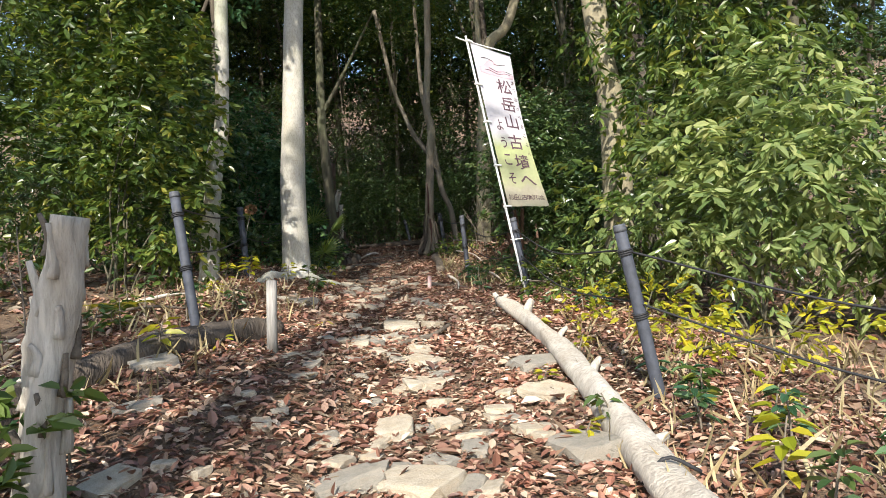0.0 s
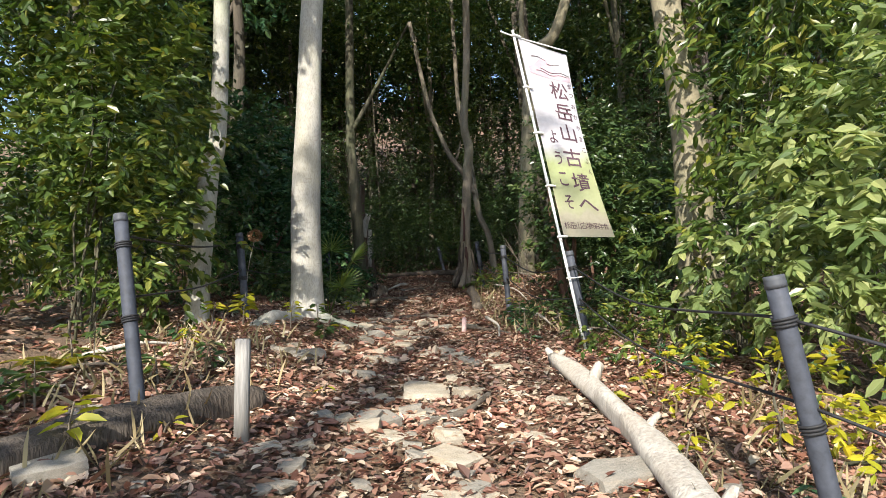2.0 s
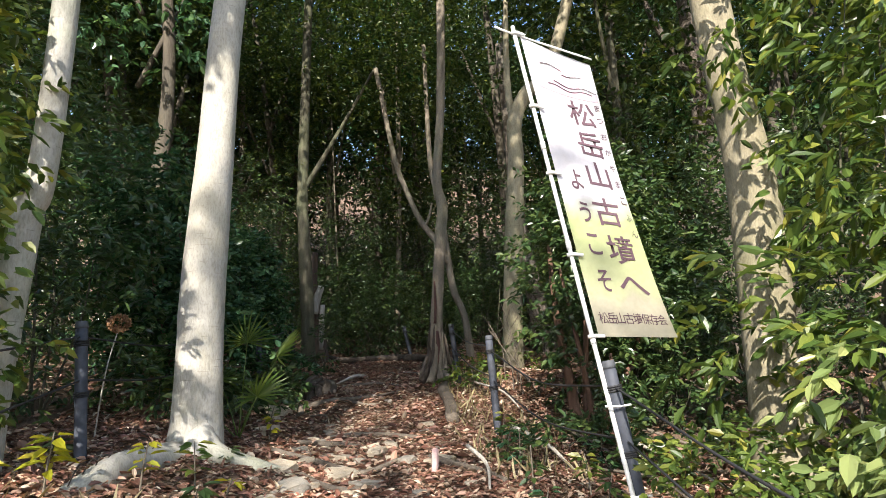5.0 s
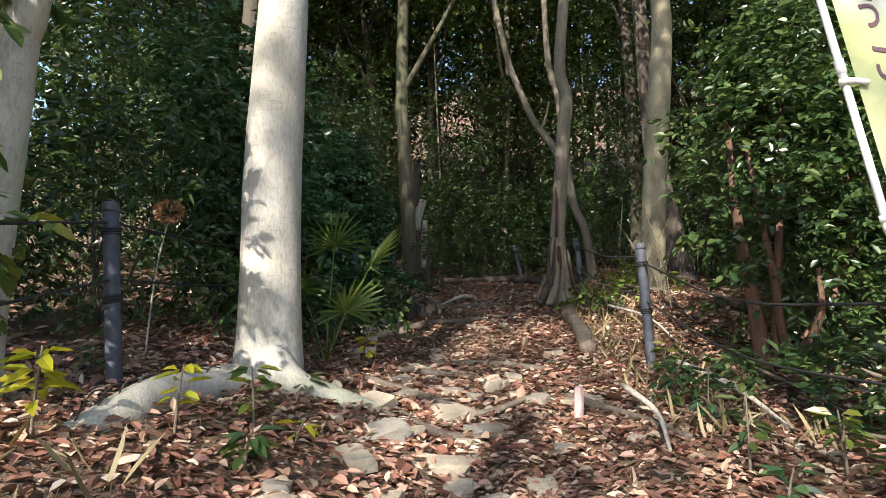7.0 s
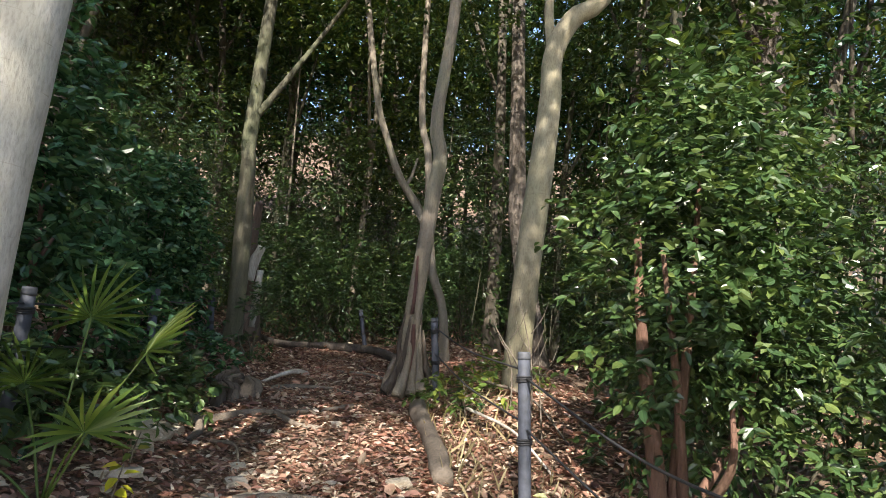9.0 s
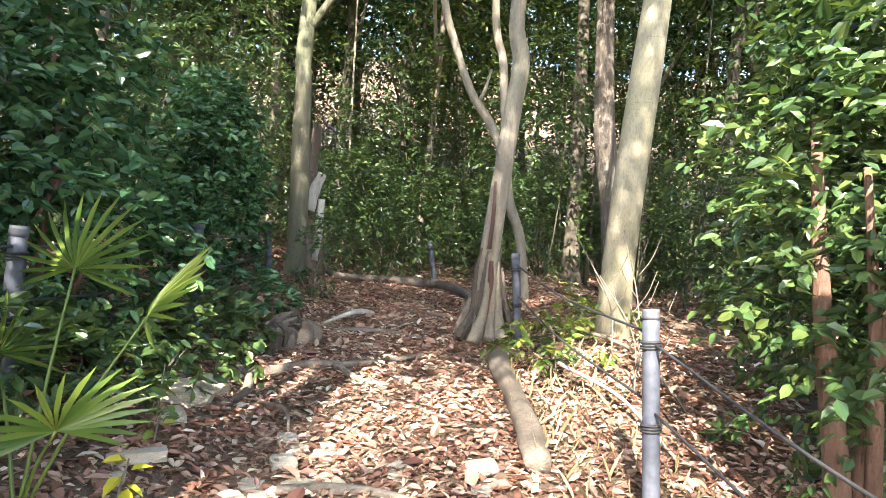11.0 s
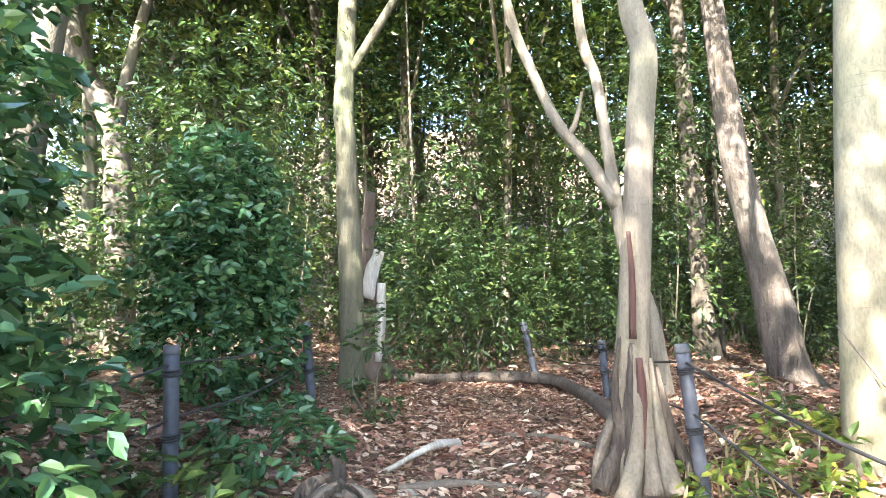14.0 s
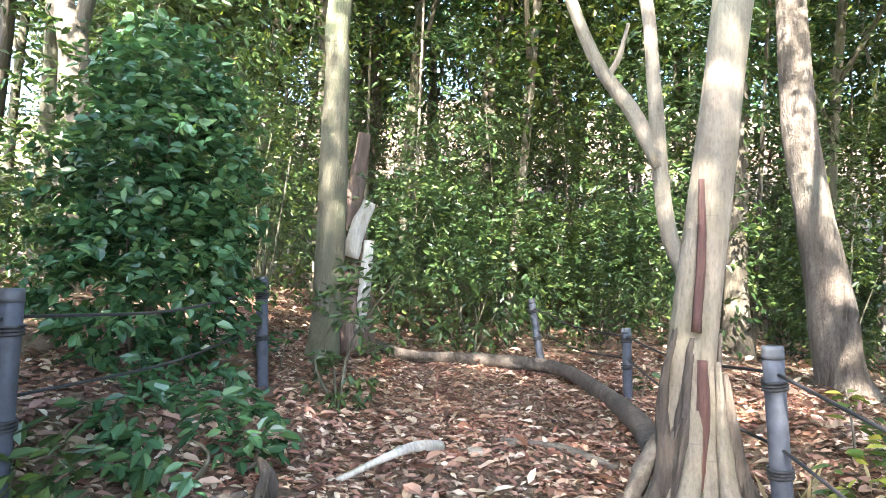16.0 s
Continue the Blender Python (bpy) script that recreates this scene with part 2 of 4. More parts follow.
gx, gy = spread(-5, 4, .07, 1.2), spread(-1, 18, .07, 1.2)
X, Y = np.meshgrid(gx, gy)
rng = np.random.default_rng(5)
fine = (np.abs(X) < 6) & (Y > -2) & (Y < 19)
Z = land(X, Y) + fine * rng.normal(0, .007, X.shape)
nx, ny = len(gx), len(gy)
idx = np.arange(nx * ny).reshape(ny, nx)
quads = np.stack((idx[:-1, :-1], idx[:-1, 1:], idx[1:, 1:], idx[1:, :-1]), -1).reshape(-1, 4)
me = fill_mesh(bpy.data.meshes.new("ground"), np.stack((X, Y, Z), -1).reshape(-1, 3), quads.ravel(), np.full(len(quads), 4))
me.materials.append(SOIL)
tagged(new("ground", me), "brown forest soil climbing under fallen leaves", "ground", kind="structure")


# ---- builders ----
def unit(v):
    return v / np.maximum(np.linalg.norm(v, axis=-1, keepdims=True), 1e-9)


def leaf_arrays(pos, dirs, ups, length, width, curl=0.12):
    """Pointed leaves folded along the midrib, two quads each."""
    n = len(pos)
    d = unit(dirs)
    s = unit(np.cross(d, ups))
    u = np.cross(s, d)
    L, W = np.broadcast_to(length, n)[:, None], np.broadcast_to(width, n)[:, None]
    rows = (
        pos,
        pos + d * L * .30 + s * W * .48 + u * W * .16,
        pos + d * L * .68 + s * W * .42 + u * W * .10 - u * L * curl * .4,
        pos + d * L - u * L * curl,
        pos + d * L * .68 - s * W * .42 + u * W * .10 - u * L * curl * .4,
        pos + d * L * .30 - s * W * .48 + u * W * .16,
    )
    v = np.stack(rows, 1).reshape(-1, 3)
    b = (np.arange(n) * 6)[:, None]
    f = np.concatenate((b + np.array([[0, 3, 2, 1]]), b + np.array([[0, 5, 4, 3]])), 1).reshape(-1)
    return v, f, np.full(2 * n, 4)


def leaf_ob(name, arrays, material, parent=None, label=""):
    me = fill_mesh(bpy.data.meshes.new(name), *arrays, smooth=False)
    me.materials.append(material)
    ob = new(name, me)
    ob.parent = parent
    return tagged(ob, label)


def twigs_leaves(rg, bases, tdir, per, tl, leaf, wide, droop=0.25, flat=0.6, jitter=0.35):
    """Leaves set along short twigs."""
    n = len(bases)
    k = np.repeat(np.arange(n), per)
    f = rg.random(n * per)
    d = unit(tdir)[k]
    pos = bases[k] + d * (f * tl)[:, None] + rg.normal(0, .012, (n * per, 3))
    pos[:, 2] -= droop * tl * f ** 2
    side = unit(np.cross(d, (0, 0, 1.0)) + 1e-6) * np.where(rg.random(n * per) < .5, -1, 1)[:, None]
    dirs = d * .55 + side * .8 + rg.normal(0, jitter, (n * per, 3))
    dirs[:, 2] -= droop
    ups = np.array((0, 0, flat)) + rg.normal(0, 1 - flat * .6, (n * per, 3)) * .6
    sz = rg.uniform(.65, 1.2, n * per)
    return leaf_arrays(pos, dirs, ups, leaf * sz, wide * sz)


def join_arrays(parts):
    vs, fs, cs, o = [], [], [], 0
    for v, f, c in parts:
        vs.append(v), fs.append(np.asarray(f) + o), cs.append(c)
        o += len(v)
    return np.concatenate(vs), np.concatenate(fs), np.concatenate(cs)


def blob_points(rg, n, lobes, shell=0.55):
    """Points in the outer part of several overlapping lobes (cx, cy, cz, rx, ry, rz), and the way out of each."""
    lobes = np.array(lobes, float)
    w = (lobes[:, 3] * lobes[:, 4] * lobes[:, 5]) ** .7
    k = rg.choice(len(lobes), n, p=w / w.sum())
    v = unit(rg.normal(0, 1, (n, 3)))
    r = shell + (1.05 - shell) * rg.random(n) ** .7
    return lobes[k, :3] + v * r[:, None] * lobes[k, 3:], v


def tube_arrays(pts, radii, sides=12, wob=0.05, rg=None, lobes=0, flare=0.0):
    """A round stem along points, with uneven girth; flare: buttress lobes at its foot."""
    pts, radii = np.array(pts, float), np.array(radii, float)
    n = len(pts)
    t = unit(np.gradient(pts, axis=0))
    ref = np.array((1.0, 0, 0)) if abs(t[0][0]) < .8 else np.array((0, 1.0, 0))
    verts = []
    a = np.linspace(0, 2 * np.pi, sides, endpoint=False)
    ph = rg.random(3) * 6.28 if rg is not None else (0, 1, 2)
    for i in range(n):
        s = ref - t[i] * ref.dot(t[i])
        s /= np.linalg.norm(s)
        u = np.cross(t[i], s)
        ref = s
        rr = radii[i] * (1 + wob * np.sin(2 * a + ph[0] + i * .4) + wob * np.sin(3 * a + ph[1] - i * .3))
        if flare:
            k = flare * max(0, 1 - i / (n * .16)) ** 2
            rr = rr * (1 + k * (0.5 + 0.8 * np.maximum(0, np.sin(lobes / 2 * a + ph[2])) ** 2))
        if rg is not None:
            rr = rr * (1 + rg.normal(0, wob * .25, sides))
        verts.append(pts[i] + np.outer(np.cos(a) * rr, s) + np.outer(np.sin(a) * rr, u))
    v = np.concatenate(verts + [pts[:1], pts[-1:]])
    f, c = [], []
    for i in range(n - 1):
        for j in range(sides):
            k = (j + 1) % sides
            f += [i * sides + j, i * sides + k, (i + 1) * sides + k, (i + 1) * sides + j]
            c.append(4)
    for j in range(sides):
        k = (j + 1) % sides
        f += [n * sides, k, j, n * sides + 1, (n - 1) * sides + j, (n - 1) * sides + k]
        c += [3, 3]
    return v, np.array(f), np.array(c)


def curve_pts(pts, n):
    """A smooth line through a few points."""
    p = np.array(pts, float)
    if len(p) == 2:
        return p[0] + np.linspace(0, 1, n)[:, None] * (p[1] - p[0])
    p = np.concatenate((2 * p[:1] - p[1:2], p, 2 * p[-1:] - p[-2:-1]))
    out = []
    for u in np.linspace(0, len(p) - 3 - 1e-6, n):
        i = int(u)
        t = u - i
        a, b, c, d = p[i:i + 4]
        out.append(.5 * (2 * b + (c - a) * t + (2 * a - 5 * b + 4 * c - d) * t ** 2 + (3 * b - a - 3 * c + d) * t ** 3))
    return np.array(out)


def stem_ob(name, pts, r0, r1, material, parent=None, label="", n=24, sides=14, wob=.05, seed=1, lobes=0, flare=0.0, power=1.0):
    rg = np.random.default_rng(seed)
    p = curve_pts(pts, n)
    r = r0 + (r1 - r0) * np.linspace(0, 1, n) ** power
    me = fill_mesh(bpy.data.meshes.new(name), *tube_arrays(p, r, sides, wob, rg, lobes, flare))
    me.materials.append(material)
    ob = new(name, me)
    ob.parent = parent
    return tagged(ob, label)


def tree(label, pts, r0, r1, bark, limbs=(), crown=(), leaves=L_CANOPY, n_twigs=900, leaf=.085, seed=1, flare=.8, group="", wob=.05, per=8, twig=.45):
    """A tapered trunk, its limbs and a crown of leaves on twigs. Limbs: points, thick, thin."""
    rg = np.random.default_rng(seed)
    t = thing("tree", label, "tree", group)
    stem_ob("trunk", pts, r0, r1, bark, t, n=40, sides=20, seed=seed, lobes=5, flare=flare, wob=wob)
    for i, (lp, a, b) in enumerate(limbs):
        stem_ob("limb", lp, a, b, bark, t, n=20, sides=10, seed=seed + i + 1, wob=wob)
    if crown:
        p, v = blob_points(rg, n_twigs, crown, .3)
        v[:, 2] *= .5
        leaf_ob("crown", twigs_leaves(rg, p, v + rg.normal(0, .5, v.shape), per, twig, leaf, leaf * .55, .1, .7, .5), leaves, t)
    return t


def shrub(label, at, lobes, leaves, n_twigs, per=9, tl=.28, leaf=.08, wide=.036, seed=1, droop=.25, flat=.6, bark=GREYB, stems=5, group="", name="shrub", shell=.5, stem_r=.012):
    """A leafy bush on thin stems. Lobes are given from the foot."""
    rg = np.random.default_rng(seed)
    s = thing(name, label, "shrub", group, at)
    p, v = blob_points(rg, n_twigs, lobes, shell)
    v = v + rg.normal(0, .45, v.shape)
    v[:, 2] += .15
    leaf_ob("foliage", twigs_leaves(rg, p, v, per, tl, leaf, wide, droop, flat), leaves, s)
    for i in range(stems):
        l = lobes[i % len(lobes)]
        tip = np.array(l[:3]) + rg.normal(0, .35, 3) * np.array(l[3:])
        mid = tip * .5 + np.array((*rg.normal(0, .08, 2), 0))
        stem_ob("stem", [(rg.normal(0, .05), rg.normal(0, .05), -.08), mid, tip], stem_r, stem_r * .35, bark, s, n=10, sides=7, seed=seed + i)
    return s


def ground_at(x, y, up=0.0):
    return (x, y, lz(x, y) + up)

# ---- the large trees ----
A = tree("tall smooth pale grey trunk beside the path, lit by the sun", [(-2.10, 7.6, .95), (-2.09, 7.6, 1.5), (-2.08, 7.6, 2.2), (-2.02, 7.62, 3.2), (-1.96, 7.65, 4.4), (-1.84, 7.8, 6.4), (-1.8, 8.0, 10.5)], .185, .085, PALE,
         [([(-1.84, 7.8, 6.4), (-2.8, 8.2, 8), (-3.4, 9, 9.6)], .07, .02), ([(-1.82, 7.9, 7), (-1.2, 8.4, 8.5), (-.6, 9.2, 10)], .07, .02)],
         [(-2.0, 8.4, 10.5, 2.4, 2.2, 2.0), (-3.2, 9.4, 9.4, 1.6, 1.6, 1.3)], n_twigs=900, seed=11, flare=.35, wob=.025)
stem_ob("root", [(-2.04, 7.5, 1.26), (-1.90, 7.46, lz(-1.9, 7.46) + .04), (-1.68, 7.5, lz(-1.68, 7.5) + .01), (-1.40, 7.56, lz(-1.40, 7.56) - .02)], .12, .045, PALE, A, n=16, seed=12, wob=.08)
B = tree("pale grey trunk behind the leafy bush", [(-2.62, 6.4, .9), (-2.57, 6.4, 1.6), (-2.46, 6.4, 2.5), (-2.34, 6.42, 3.4), (-2.2, 6.5, 9.0)], .105, .06, PALE, (),
         [(-2.4, 6.6, 9.6, 1.9, 1.9, 1.6)], n_twigs=500, seed=21, flare=.4, wob=.03)
C = tree("tall tree with a hollow scarred foot beside the path", [(-1.03, 11.5, 1.15), (-1.05, 11.5, 1.6), (-1.03, 11.5, 2.1), (-.97, 11.5, 2.8), (-.93, 11.5, 3.3), (-.89, 11.5, 3.68), (-.95, 11.5, 4.1), (-0.86, 11.6, 5.3), (-0.80, 11.7, 7.5), (-0.75, 11.8, 10)], .092, .055, TAN, (),
         [(-1.05, 12.2, 9.5, 2.6, 2.4, 2.0)], n_twigs=800, seed=31, flare=.1)
C.location = (0, .4, .16)
tree("slender forked tree leaning behind a scarred trunk", [(-.76, 14, 1.5), (-.85, 14, 2.4), (-1.03, 14, 2.95), (-1.14, 14, 3.9), (-1.21, 14, 4.55), (-1.34, 14, 5.2), (-1.4, 14.1, 7.5)], .065, .04, TAN,
     [([(-1.08, 14, 3.35), (-1.30, 14, 3.78), (-1.56, 14, 4.16), (-1.79, 14, 4.72), (-1.99, 14, 5.36), (-2.35, 14.2, 7.2)], .06, .04),
      ([(-1.47, 14, 4.05), (-1.40, 14, 4.2), (-1.34, 14, 4.45)], .028, .014)],
     [(-1.7, 14.4, 7.6, 1.6, 1.5, 1.1)], n_twigs=420, seed=35, flare=.3)
for i, (dx, dy, ln) in enumerate(((-.26, -.12, .4), (-.12, -.25, .45), (.1, -.22, .4), (.22, -.05, .35), (-.2, .1, .4), (.0, -.2, .42))):
    bx, by = -.98 + dx, 11.5 + dy
    stem_ob("buttress", [(bx, by, lz(bx, by) - .05), (-.98 + dx * .55, 11.5 + dy * .55, lz(bx, by) + ln * .45), (-.98 + dx * .25, 11.5 + dy * .25, lz(bx, by) + ln * 1.5)], .055, .008, TAN if i % 3 else ROTW, C, n=12, seed=40 + i, wob=.12)
for q, a, r in (((-1.02, 11.405), (1.5, 1.95), .034), ((-1.035, 11.412), (2.05, 2.62), .020), ((-.99, 11.41), (1.35, 1.6), .03)):
    stem_ob("scar", [(q[0], q[1] - .015, a[0]), (q[0] + .012, q[1], (a[0] + a[1]) / 2), (q[0] + .005, q[1] + .006, a[1])], r, r * .5, SCAR, C, "dark reddish rotten scar", n=12, sides=10, seed=50, wob=.15)
rb = np.random.default_rng(41)
for i in range(14):
    a, hh = i * .449 + rb.normal(0, .16), rb.uniform(.35, 1.0)
    ca, sa, out, tw = math.cos(a), math.sin(a), rb.uniform(.14, .22), rb.normal(0, .03)
    q = np.array((-1.04 + out * ca, 11.5 + out * sa, lz(-1, 11.9) - .22))
    stem_ob("rib", [q, q + (-.05 * ca + tw, -.05 * sa, hh * .3), q + ((.09 - out) * ca - tw * .5, (.09 - out) * sa, hh * .65), q + ((.07 - out) * ca + .02, (.07 - out) * sa, hh)], rb.uniform(.028, .058), .014, (ROTW, TAN, ROOTW, ROTW, TAN)[i % 5], C, "gnarled bark rib", n=20, sides=10, wob=.28, seed=90 + i)
E_ = tree("yellowish smooth trunk with a bend, lit near its foot", [(.02, 11.7, 1.1), (-.01, 11.7, 1.8), (.05, 11.7, 2.9), (.12, 11.7, 3.7), (.18, 11.7, 4.4), (.19, 11.7, 4.9), (.36, 11.7, 5.3), (.75, 11.7, 5.75), (1.4, 11.9, 8.0)], .14, .08, YELB,
          [([(.19, 11.7, 4.8), (.12, 11.75, 5.6), (.2, 11.9, 7.5)], .06, .03)],
          [(1.2, 12.2, 9, 2.4, 2.2, 2.0)], n_twigs=800, seed=61, flare=.35, wob=.035)
D = tree("straight greenish grey trunk beside a broken stump", [(-3.16, 13.2, 1.4), (-3.18, 13.2, 2.3), (-3.24, 13.2, 3.9), (-3.27, 13.2, 4.7), (-3.2, 13.4, 9)], .125, .08, GREYB,
         [([(-3.25, 13.2, 4.6), (-2.6, 13.4, 5.8), (-2.0, 13.6, 7)], .05, .02)], [(-3.2, 13.8, 9, 2.4, 2.2, 2.0)], n_twigs=700, seed=71, flare=.5)
OLD = tree("old rough-barked trunk widening towards its foot", [(.50, 15, 1.3), (.42, 15, 1.8), (.34, 15, 2.3), (.18, 15, 3.3), (.06, 15, 4.4), (-.1, 15.2, 8)], .23, .11, ROUGH, (),
     [(0, 15.6, 8.5, 2.6, 2.2, 2.2)], n_twigs=800, seed=81, flare=.6)
THICK = tree("thick mottled tan trunk behind drooping leaves", [(2.25, 9, .7), (2.22, 9, 1.6), (2.25, 9, 3), (2.1, 9, 4.6), (2.0, 9.2, 9)], .21, .12, YELB, (),
     [(2.2, 9.6, 9.5, 2.4, 2.2, 1.8)], n_twigs=700, seed=91, flare=.3)
tree("tall rough-barked trunk at the edge of the wood", [(3.45, 13.9, .9), (3.42, 13.9, 3), (3.34, 13.9, 5.6), (3.3, 13.9, 7), (3.2, 14.1, 11)], .24, .14, ROUGH,
     [([(3.35, 13.9, 5.9), (2.7, 13.9, 7.4), (2.3, 14, 9)], .08, .03)], [(3.2, 14.4, 10.5, 2.8, 2.4, 2.2)], n_twigs=800, seed=101)
tree("leaning dark reddish-brown trunk among the undergrowth", [(-6.35, 14, 1.7), (-6.47, 14, 3.5), (-6.65, 14, 4.7), (-7.3, 14, 5.8), (-7.9, 14.2, 8)], .17, .1, DARKB,
     [([(-6.62, 14, 4.5), (-6.5, 14.1, 5.7), (-6.2, 14.3, 7.5)], .09, .04)], [(-6.6, 14.6, 8.5, 2.4, 2.2, 1.8)], n_twigs=700, seed=111)
D.location, OLD.location, THICK.location = (-.36, .6, .2), (.08, .6, .25), (-.33, -.76, 0)
# broken stump with pale torn tops
st = thing("broken_stump", "torn stump with pale splintered wood beside the trunk", "stump", at=(-.55, 1.0, .4))
stem_ob("stump_body", [(-3.02, 13.5, 1.4), (-3.06, 13.5, 2.0), (-3.14, 13.5, 2.7), (-3.1, 13.5, 3.4)], .17, .05, HEART, st, n=20, seed=5, wob=.16)
stem_ob("splinter", [(-3.08, 13.35, 2.25), (-3.0, 13.35, 2.55), (-2.93, 13.35, 2.74)], .085, .045, DEADW, st, "pale broken wood", n=10, seed=6, wob=.2)
stem_ob("splinter", [(-2.96, 13.4, 1.6), (-2.93, 13.4, 2.0), (-2.92, 13.4, 2.4)], .055, .04, DEADW, st, "pale broken wood", n=10, seed=7, wob=.15)

# ---- unseen trees added behind and beside the walk to shade it ----
SIDE = [((-1.25, -6), 12, 520, [(-1.4, -5.6, 12, 2.0, 2.0, 1.6), (-1.25, -6, 7, .45, .45, 2.6)]), ((-6.8, 2.5), 9, 3900, [(-3.3, 3.2, 9.2, 1.7, 1.9, 1.0), (-1.3, 3.6, 9.4, 1.4, 1.9, .8), (-3.2, 5.8, 9, 1.8, 1.5, .9), (-1.0, 6.4, 9.6, 1.4, 1.2, .8), (.9, 4.6, 9.6, 1.2, 1.8, .8), (-3.4, 4.2, 7.7, 1.3, 1.5, .7), (-1.7, 4.5, 7.7, 1.15, 1.4, .7)]),
        ((8, -2), 9, 420, [(7.6, -1.6, 9, 2.0, 2.0, 1.5)]), ((6.4, -9.5), 10, 420, [(6.2, -9, 10, 2.0, 2.0, 1.5)]), ((-3.9, -1.6), 4.6, 330, [(-3.3, -1.4, 4.4, 1.0, 1.0, .9), (-2.3, -.9, 4.3, .9, .8, .7)])]
# never in view: crowns are placed only for the shade they throw
for i, ((x, y), h, count, lobes) in enumerate(SIDE):
    tree("tall unseen evergreen added to shade the walk", [ground_at(x, y, -.1), (x + .1, y, h * .5), (x, y + .2, h)], .24, .08, GREYB, [([(x, y, h * .7), (x * .7, y + .4, h * .9), (lobes[-1][0], lobes[-1][1], h)], .07, .02)],
         lobes, n_twigs=count, leaf=.12, seed=200 + i, group="trees round the clearing")

# ---- the far wood ----
rg = np.random.default_rng(77)
far_label = "slender evergreen forest tree with dense dark leaves"
kinds = []
for k in range(4):
    h = (9, 10.5, 8.5, 11.5)[k]
    kinds.append(tree(far_label, [(0, 0, -.3), (rg.normal(0, .15), 0, h * .4), (rg.normal(0, .4), 0, h)], (.09, .13, .07, .11)[k], .04, (GREYB, DARKB, TAN, DARKB)[k],
                      [([(0, 0, h * .35), (.5, .3, h * .5), (.9, .5, h * .62)], .04, .015), ([(0, 0, h * .45), (-.6, -.2, h * .6), (-1, -.3, h * .75)], .04, .015)],
                      [(0, 0, h, 1.9, 1.9, 1.8), (.9, .4, h * .65, 1.4, 1.4, 1.1), (-1.0, -.3, h * .72, 1.4, 1.4, 1.1), (.2, -.5, h * .45, 1.1, 1.1, .9)],
                      (L_CANOPY, L_DEEP, L_CANOPY, L_MID)[k], n_twigs=820, leaf=.14, seed=300 + k, group="far wood trees", per=7))
spots = []
for row, (y0, n, half) in enumerate(((18.5, 12, 9), (21.5, 15, 12), (24.5, 17, 15), (28, 18, 18), (33, 18, 21))):
    for i in range(n):
        spots.append((-2.5 + (i / (n - 1) - .5) * 2 * half + rg.normal(0, .5), y0 + rg.normal(0, .9)))
spots += [(-7.5, 10.5), (-5.6, 11.8), (-9, 13.5), (-5.3, 17), (5.6, 11), (5.2, 16), (7.5, 13), (8, 8.5), (7, 17.5), (6.4, 6), (-8, 16.5), (2.2, 17), (1.7, 12.8), (9.5, 11), (-10.5, 10), (-8.8, 12.2), (-7.4, 14.6), (-9.6, 15.4), (-6.6, 17.2), (-11.5, 13), (-11, 17)]
first = [True] * 4
for i, (x, y) in enumerate(spots):
    k = i % 4
    m = pose(x, y, lz(x, y), rg.normal(0, 2.5), rg.normal(0, 2.5), rg.uniform(0, 360)) @ Matrix.Scale(rg.uniform(.85, 1.2), 4)
    if first[k]:
        kinds[k].matrix_basis = m
        first[k] = False
    else:
        copy_thing(kinds[k], Matrix.Identity(4)).matrix_basis = m

# thin bare stems between the trees
SAPL = "thin bare sapling stem in the shade of the wood"
for i in range(24):
    x, y = -2.2 + rg.normal(0, 4.2), rg.uniform(15.8, 21)
    t = thing("sapling", SAPL, "sapling", "saplings in the wood")
    l = rg.normal(0, .35)
    stem_ob("stem", [ground_at(x, y, -.1), (x + l * .4, y, lz(x, y) + 2), (x + l, y, lz(x, y) + rg.uniform(3.5, 6))], rg.uniform(.02, .05), .012, (TAN, GREYB, DARKB)[i % 3], t, n=12, sides=8, seed=i)

# ---- shrubs ----
shrub("large leafy bush with glossy yellow-green leaves in sunlight", ground_at(-3.15, 5.75),
      [(.3, .2, .85, .65, .5, .6), (.3, .1, 1.8, .68, .6, .8), (-.1, .2, 2.8, .8, .7, .8), (-.9, .3, 1.6, .9, .7, 1.1), (-.4, .4, 3.6, .7, .6, .6)], L_BRIGHT, 1350, 10, .26, .098, .047, 401, shell=.35, stems=8)
shrub("dark leafy bush in the shade of the clearing's edge", ground_at(-4.3, 4.6), [(0, 0, .9, .9, .8, .9), (-.6, .4, 2.0, 1.0, .9, 1.0), (.0, .6, 3.0, .9, .8, .8)], L_MID, 800, 8, .26, .09, .04, 402)
# its sunlit brightness comes partly from the lightened leaf colour
shrub("drooping evergreen bush with long leaves coloured pale as if sunlit", ground_at(2.6, 5.6),
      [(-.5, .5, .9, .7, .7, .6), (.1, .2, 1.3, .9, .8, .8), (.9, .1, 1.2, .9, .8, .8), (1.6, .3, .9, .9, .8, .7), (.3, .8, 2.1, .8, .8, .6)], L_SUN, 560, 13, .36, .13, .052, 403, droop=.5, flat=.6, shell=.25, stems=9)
shrub("tall drooping branches with narrow green leaves", ground_at(2.0, 7.4),
      [(.25, -.2, 2.1, .7, .6, .6), (.5, .1, 3.3, .9, .8, .8), (1.3, .2, 3.3, 1.0, .9, .8), (-.1, -.2, 1.1, .8, .7, .7), (1.5, .6, 2.2, 1, .8, .8), (.7, -.1, 1.6, .7, .5, .7)], L_BRIGHT, 520, 12, .36, .13, .046, 404, droop=.55, flat=.6, shell=.25, stems=8)
